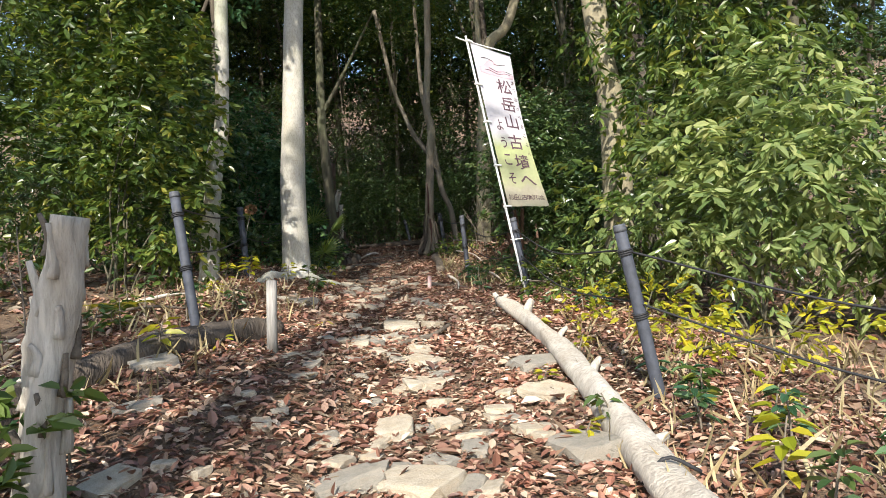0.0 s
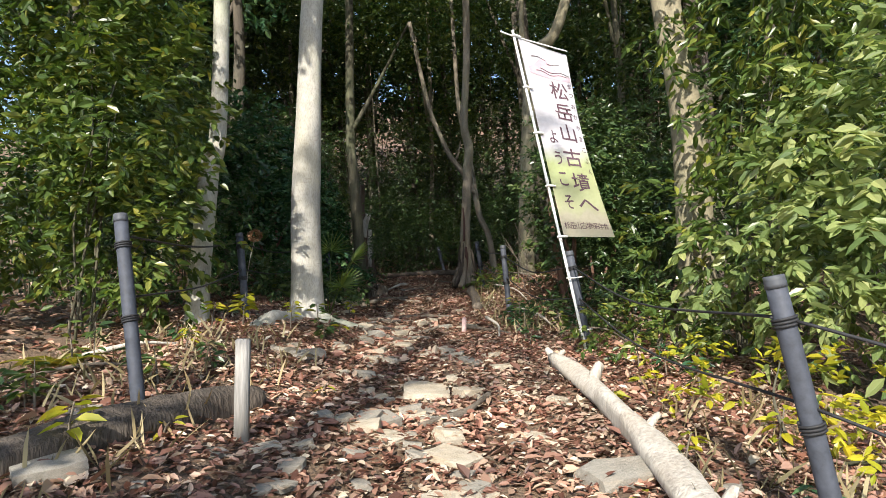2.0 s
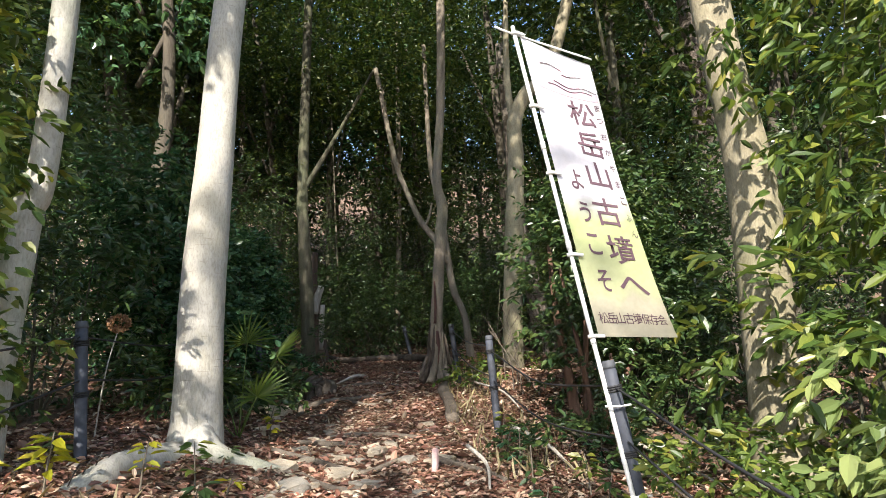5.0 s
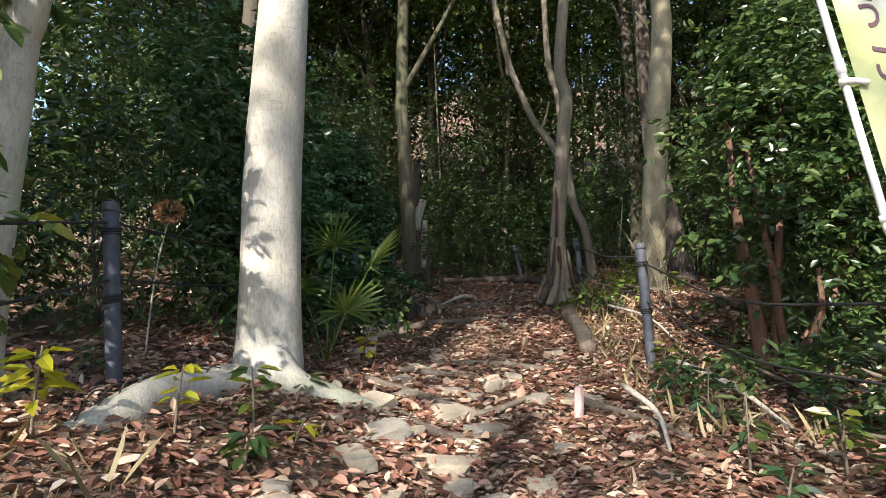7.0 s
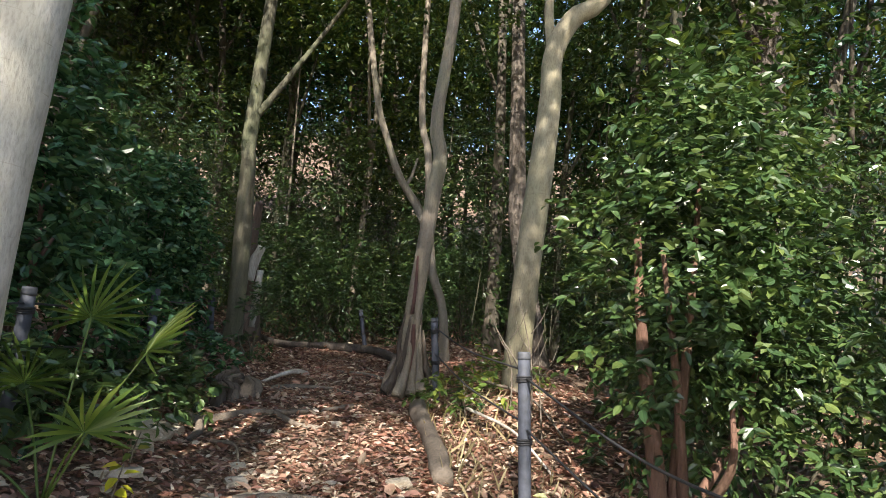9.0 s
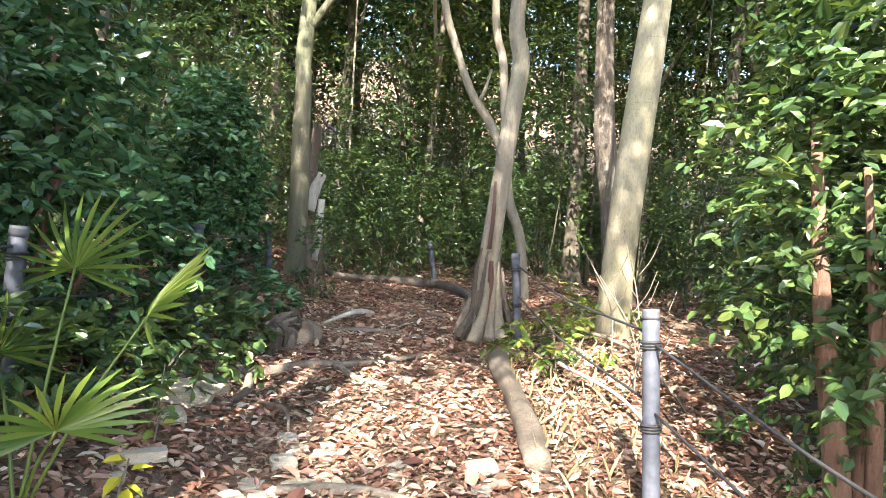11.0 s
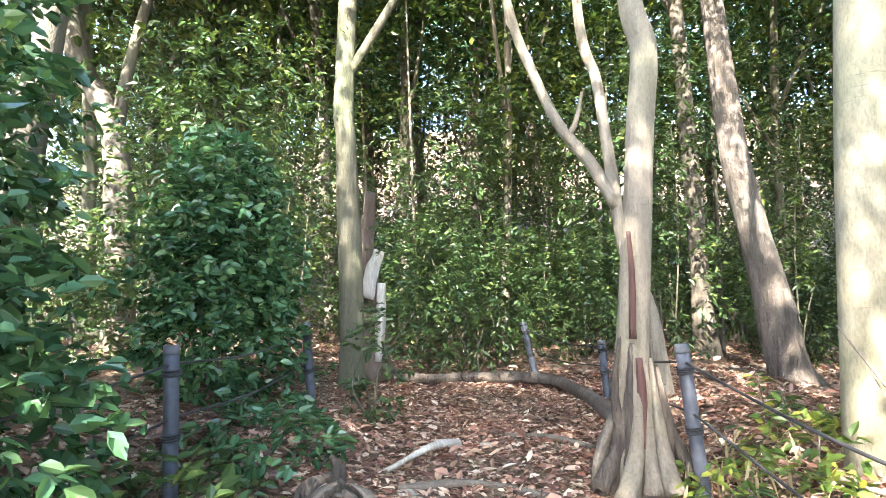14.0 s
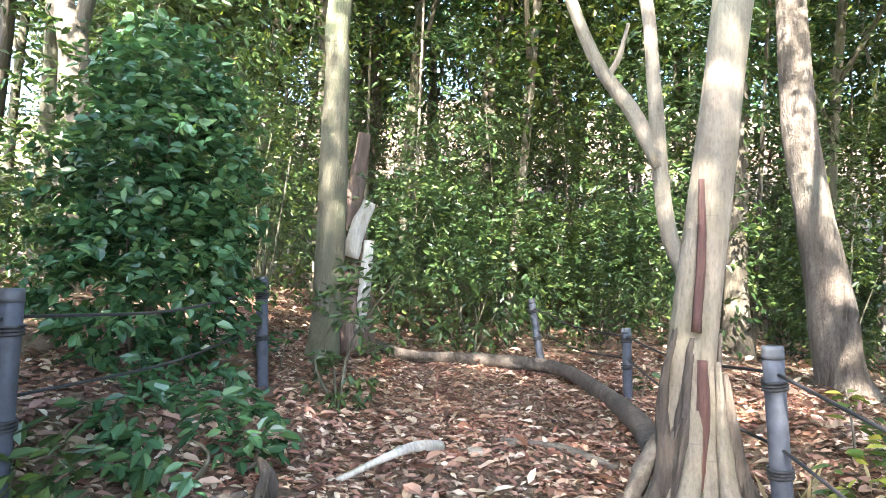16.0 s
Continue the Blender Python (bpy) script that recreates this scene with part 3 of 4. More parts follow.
RED = shrub("dense evergreen bush with a reddish stem beside the fence", ground_at(.73, 9.3),
      [(.0, .0, .95, .55, .5, .6), (-.1, .0, 1.6, .55, .5, .6), (.05, .0, 2.2, .45, .45, .55), (.45, .2, 1.3, .6, .5, .8), (.35, .3, 2.1, .5, .5, .55)], L_MID, 1100, 9, .22, .075, .038, 405, bark=REDB, stems=4, shell=.3, stem_r=.035)
stem_ob("main_stem", [(-.14, -.1, -.1), (-.20, -.12, .45), (-.27, -.12, 1.0), (-.3, -.05, 1.7)], .055, .02, REDB, RED, "reddish brown stem", n=16, seed=4)
shrub("broad-leaved glossy bush beside the fence", ground_at(-3.45, 9.7),
      [(.1, -.05, .5, .75, .5, .45), (.0, -.05, 1.1, .72, .55, .6), (-.25, .1, 1.7, .75, .6, .6), (-.7, .2, 2.3, .8, .6, .6), (-.8, .3, 1.2, .7, .5, .9)], L_DEEP, 1150, 9, .24, .09, .05, 406, bark=REDB, stems=5, stem_r=.03, shell=.3)
shrub("compact dome-shaped evergreen bush behind the fence", ground_at(-3.86, 12.25),
      [(.0, .0, .5, .50, .5, .5), (.0, .0, 1.05, .48, .46, .55), (-.05, .05, 1.55, .34, .34, .38)], L_DEEP, 850, 9, .18, .075, .046, 407, shell=.5)
under = [shrub("low evergreen undergrowth in the shade", (0, 0, 0), [(0, 0, .6, .7, .6, .6), (.4, .3, 1.1, .6, .6, .6), (-.4, .1, 1.3, .6, .6, .6)], L_MID, 420, 8, .25, .085, .038, 410, group="undergrowth"),
         shrub("tall leafy undergrowth in the shade", (0, 0, 0), [(0, 0, .8, .8, .7, .8), (.3, .2, 1.9, .7, .7, .8), (-.3, .3, 2.8, .7, .7, .7)], L_MID, 520, 8, .28, .09, .036, 411, group="undergrowth"),
         shrub("thin shade shrub with small leaves", (0, 0, 0), [(0, 0, 1.0, .8, .8, .7), (.2, .1, 2.0, .8, .8, .7), (0, 0, 3.2, .9, .9, .6)], L_CANOPY, 420, 8, .3, .07, .03, 412, group="undergrowth")]
US = [(-4.6, 7.6, 0), (-3.9, 8.3, 1), (-5.3, 9.4, 1), (-4.9, 10.8, 1), (-4.7, 12.9, 1), (-5.8, 12.9, 0), (-4.4, 14.3, 2), (-5.3, 15.6, 1), (-4.2, 16.6, 0), (-3.2, 17.0, 1), (-2.3, 17.6, 2), (-1.6, 16.9, 0), (-.6, 16.9, 1), (.9, 16.6, 2), (2.0, 14.2, 1), (1.4, 11.2, 0),
      (1.9, 12.3, 1), (2.6, 11.0, 1), (1.5, 10.0, 0), (3.3, 9.7, 1), (4.2, 8.3, 2), (4.6, 10.4, 1), (3.0, 16.2, 1), (4.4, 13.4, 0), (4.4, 5.2, 1), (5.0, 6.8, 1), (-3.7, 18.6, 1), (-.9, 18.8, 1), (-2.4, 19.6, 1), (-5.6, 18.4, 1), (1.4, 18.6, 1), (3.4, 18.6, 1), (-7, 12, 1), (-7, 15.2, 1), (6, 9.4, 1), (6.4, 14.8, 1), (-6.4, 5.2, 1), (2.2, 14.8, 0), (-7.5, 18, 1), (5.5, 17.8, 1), (-2.9, 15.9, 0)]
US += [(-8.6, 13.6, 1), (-8.2, 15.6, 1), (-6.6, 16.8, 1), (-9.4, 17.2, 1), (-7.6, 10.4, 1), (-6.2, 8.4, 1), (-9.6, 12, 1), (-10.6, 14.6, 1), (-8.8, 8.6, 1), (-11.4, 17, 1)]
US += [(-2.5 + rg.uniform(-9, 9), rg.uniform(19, 25), i % 3) for i in range(30)]
US += [(-2 + (i / 39 - .5) * 26 + rg.normal(0, .4), rg.uniform(25, 30), 1) for i in range(40)]
used = [False] * 3
for x, y, k in US:
    m = pose(x, y, lz(x, y), 0, 0, rg.uniform(0, 360)) @ Matrix.Scale(rg.uniform(.75, 1.15), 4)
    if not used[k]:
        under[k].matrix_basis, used[k] = m, True
    else:
        copy_thing(under[k], Matrix.Identity(4)).matrix_basis = m

# ---- fence posts and ropes ----
def fence_post(foot, top, r=.034, wraps=(.12, .42), label="dark grey plastic fence post"):
    foot, top = np.array(foot, float), np.array(top, float)
    p = thing("fence_post", label, "post", "rope fence posts")
    d = unit(top - foot)
    stem_ob("shaft", [foot - d * .25, top], r, r, POST, p, n=8, sides=18, wob=.006)
    stem_ob("cap", [top - d * .03, top + d * .012], r * 1.08, r * 1.0, CAPG, p, "grey end cap", n=4, sides=18, wob=0)
    ln = np.linalg.norm(top - foot)
    for w in wraps:
        c = top - d * w * ln / .8
        s = unit(np.cross(d, (0, 1.0, 0)))
        u = np.cross(d, s)
        a = np.linspace(0, 6 * np.pi, 40)
        loop = c + np.outer(np.cos(a) * r * 1.12, s) + np.outer(np.sin(a) * r * 1.12, u) + np.outer((a / a[-1] - .5) * .035, d)
        me = fill_mesh(bpy.data.meshes.new("rope_wrap"), *tube_arrays(loop, np.full(40, .0055), 6, 0))
        me.materials.append(ROPE)
        new("rope_wrap", me).parent = p
    return foot, top


def rope(a, b, sag=.08, r=.006):
    a, b = np.array(a, float), np.array(b, float)
    m = (a + b) / 2
    m[2] -= sag
    ob = stem_ob("fence_rope", [a, m, b], r, r, ROPE, None, n=24, sides=7, wob=0)
    tagged(ob, "thin black rope strung between fence posts", "rope", "fence ropes")


PL1 = fence_post(ground_at(-1.54, 4.2), (-1.71, 4.30, 1.83))
PL2 = fence_post(ground_at(-2.38, 6.85), (-2.44, 6.87, 2.0))
PL3 = fence_post(ground_at(-2.74, 8.85), (-2.71, 8.82, 2.04))
PL4 = fence_post(ground_at(-3.08, 10.85), (-3.08, 10.81, 2.2))
PL5 = fence_post(ground_at(-3.35, 12.7), (-3.38, 12.63, 2.35))
PR1 = fence_post(ground_at(1.37, 3.72), (1.22, 3.72, 1.35))
PR2 = fence_post(ground_at(-.12, 9.15), (-.166, 9.2, 1.9))
PR4 = fence_post(ground_at(-.74, 11.75), (-.81, 11.68, 2.17))
PR5 = fence_post(ground_at(-2.0, 15.2), (-2.14, 15.2, 2.38))
PRX = fence_post(ground_at(-1.25, 14.15), (-1.28, 14.15, 2.18))
BP = fence_post((.72, 6.83, .78), (.60, 6.88, 1.65))
for a, b in ((PL1, PL2), (PL2, PL3), (PL3, PL4), (PL4, PL5), (PR2, PR4), (PR4, PRX), (PRX, PR5)):
    for w in (.10, .42):
        rope(a[1] + (a[0] - a[1]) * w, b[1] + (b[0] - b[1]) * w, .05)
for w in (.14, .45):
    rope(PR1[1] + (PR1[0] - PR1[1]) * w, (2.9, 2.2, .95 - w), .1)
    rope(PR1[1] + (PR1[0] - PR1[1]) * w, BP[1] + (BP[0] - BP[1]) * w, .12)
    rope(BP[1] + (BP[0] - BP[1]) * w, PR2[1] + (PR2[0] - PR2[1]) * w, .12)

# ---- the welcome banner ----
ban = thing("banner", "white and green fabric banner with brown writing on a pole", "banner")
ptop, pbot = np.array((.225, 7.08, 3.68)), np.array((.53, 6.89, 1.79))
pd = unit(pbot - ptop)
stem_ob("pole", [ptop - pd * .06, pbot + pd * 1.0], .0125, .0125, WHITEP, ban, n=10, sides=12, wob=0)
for q in (.34, .62, .86):
    c = ptop + (pbot + pd * .3 - ptop) * q
    stem_ob("pole_joint", [c, c + pd * .05], .0155, .0155, WHITEP, ban, n=4, sides=12, wob=0)
TL, BL = ptop + np.array((.035, 0, -.02)), pbot + np.array((.035, 0, 0))
TR, BR = np.array((.69, 7.24, 3.52)), np.array((1.0, 6.99, 1.77))
stem_ob("crossbar", [ptop + np.array((-.12, -.03, .05)), ptop, TR + np.array((.01, 0, .02))], .008, .006, WHITEP, ban, n=14, sides=8, wob=0)


def cloth(u, v, off=0.0):
    """u across from the pole, v down. A little wind in it."""
    u, v = np.asarray(u, float), np.asarray(v, float)
    p = ((1 - u) * (1 - v))[..., None] * TL + (u * (1 - v))[..., None] * TR + ((1 - u) * v)[..., None] * BL + (u * v)[..., None] * BR
    w = .030 * np.sin(5.5 * v + 2.5 * u) * u + .014 * np.sin(13 * v - 4 * u) * u + .02 * np.sin(3 * u)
    bow = -.05 * np.sin(np.pi * v) * u ** 2
    p[..., 1] += w - off
    p[..., 0] += bow
    return p


m, nt, b = mat_base("banner_fabric", 0.8)
uvn = nt.nodes.new("ShaderNodeUVMap")
sep = nt.nodes.new("ShaderNodeSeparateXYZ")
nt.links.new(uvn.outputs[0], sep.inputs[0])
nz = noise_node(nt, 3.5, 3)
ad = nt.nodes.new("ShaderNodeMath")
ad.operation = "MULTIPLY_ADD"
nt.links.new(nz, ad.inputs[0])
ad.inputs[1].default_value = .22
nt.links.new(sep.outputs[1], ad.inputs[2])
colr = ramp_node(nt, ad.outputs[0], [(0.0, (.60, .585, .62)), (.64, (.62, .60, .64)), (.75, (.42, .47, .22)), (.96, (.46, .48, .27)), (1.0, (.50, .46, .34))])
colr = mix_node(nt, .5, colr, ramp_node(nt, noise_node(nt, 30, 4), [(.3, (.8, .8, .8)), (.6, (1, 1, 1))]), "MULTIPLY")
nt.links.new(colr, b.inputs["Base Color"])
tr = nt.nodes.new("ShaderNodeBsdfTranslucent")
nt.links.new(colr, tr.inputs["Color"])
mx = nt.nodes.new("ShaderNodeMixShader")
mx.inputs[0].default_value = .3
nt.links.new(b.outputs[0], mx.inputs[1])
nt.links.new(tr.outputs[0], mx.inputs[2])
nt.links.new(mx.outputs[0], nt.nodes["Material Output"].inputs["Surface"])
CLOTH = m
PRINT = mat_plain("faded_pink_print", (.42, .32, .36), .85, .15, 12, 0)
nu, nv = 14, 60
U, V = np.meshgrid(np.linspace(0, 1, nu), np.linspace(0, 1, nv))
ii = np.arange(nu * nv).reshape(nv, nu)
fq = np.stack((ii[:-1, :-1], ii[1:, :-1], ii[1:, 1:], ii[:-1, 1:]), -1).reshape(-1, 4)
me = fill_mesh(bpy.data.meshes.new("fabric"), cloth(U, V).reshape(-1, 3), fq.ravel(), np.full(len(fq), 4))
uvl = me.uv_layers.new(name="UVMap")
li = np.empty(len(me.loops), np.int32)
me.loops.foreach_get("vertex_index", li)
uvl.data.foreach_set("uv", np.stack((U.ravel()[li], V.ravel()[li]), -1).astype(np.float32).ravel())
me.materials.append(CLOTH)
new("fabric", me).parent = ban


def writing(text, u, v, su, sv, material=INK, tilt=0.0, bold=.010):
    """One character laid on the cloth, centred at u, v; su, sv: its share of width and height."""
    cu = bpy.data.curves.new("writing", "FONT")
    cu.body, cu.align_x, cu.align_y, cu.resolution_u = text, "CENTER", "CENTER", 3
    cu.offset = bold
    tmp = new("writing_tmp", cu)
    dg = bpy.context.evaluated_depsgraph_get()
    me = bpy.data.meshes.new_from_object(tmp.evaluated_get(dg))
    bpy.data.objects.remove(tmp)
    if len(me.vertices) == 0:
        return
    co = np.array([p.co for p in me.vertices])
    lo, hi = co.min(0), co.max(0)
    c = (co - (lo + hi) / 2) / max(hi[0] - lo[0], hi[1] - lo[1], 1e-6)
    p = cloth(u + c[:, 0] * su, v - c[:, 1] * sv + tilt * c[:, 0], .004)
    me.vertices.foreach_set("co", p.astype(np.float32).ravel())
    me.update()
    me.materials.clear()
    me.materials.append(material)
    ob = new("writing", me)
    ob.parent = ban


for ch, u, v in zip("松岳山古墳へ", (.66, .66, .64, .60, .64, .66), (.235, .352, .468, .60, .725, .84)):
    writing(ch, u, v, .40, .095 if ch != "へ" else .085)
for ch, v in zip("ようこそ", (.50, .61, .715, .83)):
    writing(ch, .27, v, .19, .068)
for ch, v in zip("まつおかやまこふん", (.20, .25, .31, .37, .43, .49, .55, .61, .665)):
    writing(ch, .925, v, .095, .026, bold=.004)
for i, ch in enumerate("松岳山古墳保存会"):
    writing(ch, .12 + .11 * i, .945, .115, .034, bold=.003)
# hill drawing at the top
hu, hv = np.meshgrid(np.linspace(.10, .98, 20), np.linspace(0, 1, 5))
hvv = .175 - hv * (.03 + .075 * np.exp(-((hu - .45) / .22) ** 2))
hi_ = np.arange(100).reshape(5, 20)
hq = np.stack((hi_[:-1, :-1], hi_[:-1, 1:], hi_[1:, 1:], hi_[1:, :-1]), -1).reshape(-1, 4)
mesh_ob("hill_print", cloth(hu, hvv, .003).reshape(-1, 3), [tuple(int(k) for k in f) for f in hq], PRINT, ban, "faded pink hill drawing")
for j, (u0, u1, v0) in enumerate(((.25, .9, .15), (.35, .97, .135), (.2, .5, .075), (.5, .8, .09))):
    uu = np.linspace(u0, u1, 16)
    for_v = v0 + .006 * np.sin(uu * 14)
    stem_ob("print_line", cloth(uu, for_v, .006), .003, .002, INK, ban, n=16, sides=5, wob=0)
for v in (.0, .27, .50, .76, 1.0):
    q = cloth(np.array([.0]), np.array([v]))[0]
    pp = ptop + (pbot - ptop) * v
    stem_ob("tie", [pp + (-.022, -.012, 0), pp + (.01, -.018, .004), q + (.03, -.008, 0)], .012, .009, PAPER, ban, n=6, sides=8, wob=.05)
for z in (.25, .75):
    c = np.array(BP[1]) + (np.array(BP[0]) - np.array(BP[1])) * z
    tagged(stem_ob("white_tie", [c + (-.07, -.05, .0), c + (0, -.062, 0), c + (.06, -.04, .005)], .006, .006, PAPER, None, n=8, sides=6), "white cord tying the pole to a post", "cord")

# ---- logs, stumps, stakes ----
log = thing("fallen_log", "bleached fallen trunk with broken branch stubs edging the path", "log")
LR = [(1.26, 1.6), (1.19, 2.3), (1.12, 2.9), (1.0, 3.8), (.86, 4.7), (.66, 5.5), (.44, 6.15)]
pts = [(x, y, lz(x, y) + .055) for x, y in LR]
stem_ob("trunk", pts, .095, .06, DEADW, log, n=60, sides=18, wob=.10, seed=3)
for i, (k, dx, dz, l) in enumerate(((5, .07, .13, .05), (4, .10, .10, .03), (3, .08, .12, .03), (2, .12, .05, .035), (1, .12, .03, .03), (6, -.06, .08, .035), (6, .07, .06, .03))):
    p = np.array(pts[k])
    stem_ob("branch_stub", [p, p + (dx * .6, .03, dz * .7), p + (dx, .05, dz)], l, l * .55, DEADW, log, n=7, sides=9, wob=.1, seed=i)
wire = stem_ob("binding_wire", [np.array(pts[1]) + (-.12, .3, .02), np.array(pts[1]) + (-.03, .3, .115), np.array(pts[1]) + (.09, .3, .06)], .008, .008, ROPE, log, n=8, sides=6)
ll = thing("rotten_log", "dark decaying log beside the path", "log")
lp = [(-2.0, 2.9), (-1.7, 3.55), (-1.5, 4.05), (-1.34, 4.5), (-1.22, 4.75)]
stem_ob("trunk", [(x, y, lz(x, y) + .02) for x, y in lp], .12, .10, ROTW, ll, n=30, sides=18, wob=.09, seed=8)
dp = thing("dead_trunk", "flaky broken dead trunk standing beside the path", "stump")
stem_ob("trunk", [(-1.12, 2.2, .1), (-1.03, 2.2, .7), (-.95, 2.2, 1.1), (-.88, 2.2, 1.46)], .085, .06, DEADW, dp, n=30, sides=18, wob=.14, seed=9)
for i in range(26):
    a = i * 2.4
    z0 = .30 + i * .041
    cx = -1.12 + .24 * (z0 - .1) / 1.36
    rr = .080 - .016 * z0
    q = np.array((cx + rr * math.cos(a), 2.2 + rr * math.sin(a), z0))
    stem_ob("bark_flake", [q, q + (.012, 0, .07), q + (.004 + .02 * math.cos(a), .02 * math.sin(a), .11 + .04 * (i % 3))], .020, .008, (DEADW, ROOTW, DEADW)[i % 3], dp, n=7, sides=7, wob=.25, seed=20 + i)
lop = thing("pale_root", "thick pale root lying at the foot of the trunk", "root")
stem_ob("root_body", [ground_at(-2.12, 6.25, -.14), ground_at(-2.08, 6.45, -.04), ground_at(-2.08, 6.7, .0), ground_at(-2.1, 7.0, .0), ground_at(-2.12, 7.4, -.04)], .085, .11, PALE, lop, n=20, sides=18, wob=.07, seed=10)
for i in range(9):
    q = np.array(ground_at(-2.08, 6.45 + .08 * i, .06))
    stem_ob("root_fibre", [q + (0, -.1, -.08), q + (.02, -.03, .05), q + (.0, .08, .04)], .004, .003, ROTW, lop, n=8, sides=5, seed=i)
fl = thing("leaning_log", "brown fallen log running from the foot of the forked tree", "log")
stem_ob("trunk", [(-.88, 11.3, 1.38), (-.80, 10.8, lz(-.8, 10.8) + .08), (-.66, 10.1, lz(-.66, 10.1) + .05), (-.56, 9.5, lz(-.56, 9.5) + .045)], .075, .06, ROOTW, fl, n=24, sides=14, wob=.1, seed=13)
bl = thing("curved_log", "long curved log lying across the end of the path", "log")
stem_ob("trunk", [ground_at(-3.9, 15.1, .06), ground_at(-3.3, 14.9, .07), ground_at(-2.5, 14.95, .06), ground_at(-1.85, 14.9, .09), ground_at(-1.5, 14.2, .08), ground_at(-1.2, 13.3, .07), ground_at(-1.05, 12.4, .06)], .055, .065, ROTW, bl, n=40, sides=14, wob=.07, seed=14)
sk = thing("stake", "short weathered square wooden stake", "stake")
bm = bmesh.new()
bmesh.ops.create_cube(bm, size=1)
bmesh.ops.scale(bm, vec=(.065, .05, .56), verts=bm.verts)
bmesh.ops.bevel(bm, geom=bm.edges[:], offset=.005, segments=2, affect="EDGES")
so = part("stake_body", bm, STAKE, sk)
so.matrix_basis = pose(-1.04, 4.28, .90, 2, 3, 12)
pk = thing("marker_stake", "small faded pink marker stake in the leaves", "stake")
bm = bmesh.new()
bmesh.ops.create_cube(bm, size=1)
bmesh.ops.scale(bm, vec=(.045, .045, .22), verts=bm.verts)
bmesh.ops.bevel(bm, geom=bm.edges[:], offset=.008, segments=2, affect="EDGES")
po = part("stake_body", bm, PINK, pk)
po.matrix_basis = pose(-.52, 8.03, lz(-.52, 8.03) + .06, -8, 4, 15)

# torn stump and roots across the path
sn = thing("torn_stump", "low splintered grey stump beside the path", "stump")
sr = np.random.default_rng(17)
for i in range(14):
    x, y = -2.52 + sr.normal(0, .10), 11.2 + sr.normal(0, .14)
    h = sr.uniform(.08, .24)
    stem_ob("splinter", [(x, y, lz(x, y) - .06), (x + sr.normal(0, .03), y + sr.normal(0, .03), lz(x, y) + h * .6), (x + sr.normal(0, .07), y + sr.normal(0, .07), lz(x, y) + h)], sr.uniform(.04, .09), .012, (ROTW, ROOTW, ROTW)[i % 3], sn, n=9, sides=9, wob=.3, seed=i)
ROOTS = [[(-2.62, 10.5), (-2.38, 10.35), (-2.15, 10.6), (-1.85, 10.75), (-1.6, 11.0), (-1.42, 11.2)], [(-2.4, 10.4), (-2.28, 10.1), (-2.22, 9.8)], [(-1.95, 10.7), (-1.7, 10.5), (-1.5, 10.45)], [(-2.3, 11.7), (-1.9, 11.8), (-1.5, 11.75)],
         [(-1.9, 12.7), (-1.6, 12.75), (-1.3, 12.6)], [(-1.8, 8.2), (-1.4, 8.1), (-1.05, 7.95), (-.8, 8.2)], [(-1.5, 7.7), (-1.1, 7.55), (-.8, 7.7)], [(-1.75, 8.6), (-1.45, 8.75), (-1.0, 8.5)], [(-1.6, 9.0), (-1.2, 9.1), (-.8, 8.9)], [(-.6, 8.3), (-.3, 8.1), (.0, 7.7)], [(-.3, 4.9), (-.1, 5.15), (.02, 5.5)]]
for i, r in enumerate(ROOTS):
    tagged(stem_ob("tree_root", [ground_at(x, y, .022 + .012 * math.sin(3 * j)) for j, (x, y) in enumerate(r)], .042 if i in (0, 1) else .026, .018, ROOTW, None, n=26, sides=9, wob=.12, seed=60 + i), "grey tree root crossing the trodden path", "root", "path roots")

# fallen sticks
STK = [((-.02, 8.85), (.44, 7.9), .02), ((.35, 8.9), (.9, 8.0), .014), ((.9, 8.6), (1.5, 7.8), .013), ((1.0, 9.2), (1.9, 8.5), .015), ((-.3, 8.2), (-.1, 7.5), .016), ((-2.6, 4.4), (-2.0, 4.9), .014), ((-2.7, 5.1), (-2.2, 5.5), .02), ((-2.1, 9.9), (-1.8, 9.6), .012), ((-.45, 10.8), (.1, 9.8), .014), ((-.3, 11.4), (.3, 10.4), .014), ((-2.2, 12.6), (-2.5, 12.0), .03), ((.6, 7.9), (1.1, 7.2), .012)]
for i, ((x0, y0), (x1, y1), r) in enumerate(STK):
    mx_, my_ = (x0 + x1) / 2 + .06, (y0 + y1) / 2
    tagged(stem_ob("stick", [ground_at(x0, y0, .14 if i < 5 or i in (8, 9) else .03), ground_at(mx_, my_, .09), ground_at(x1, y1, .02)], r, r * .5, ROOTW if i % 2 else DEADW, None, n=14, sides=8, wob=.1, seed=80 + i), "fallen grey branch lying in the leaves", "branch", "fallen branches")
for i, (x, y, h) in enumerate(((.0, 10.5, .7), (.05, 10.7, .95), (.1, 10.4, .6), (-.1, 10.9, .8), (-2.35, 3.3, 1.0), (-2.1, 3.4, .9))):
    t = thing("bare_twig", "bare upright twig with thin side shoots", "twig", "bare twigs")
    top = np.array((x - .25 + .1 * i % .3, y, lz(x, y) + h))
    stem_ob("stem", [ground_at(x, y, -.03), (x - .03, y, lz(x, y) + h * .5), top], .007, .003, ROOTW, t, n=12, sides=7, seed=i)
    for j in range(3):
        b0 = np.array((x - .04, y, lz(x, y) + h * (.4 + .15 * j)))
        stem_ob("shoot", [b0, b0 + (.08 * (-1) ** j, .02, .12), b0 + (.13 * (-1) ** j, .03, .26)], .004, .002, ROOTW, t, n=8, sides=6, seed=i + j)

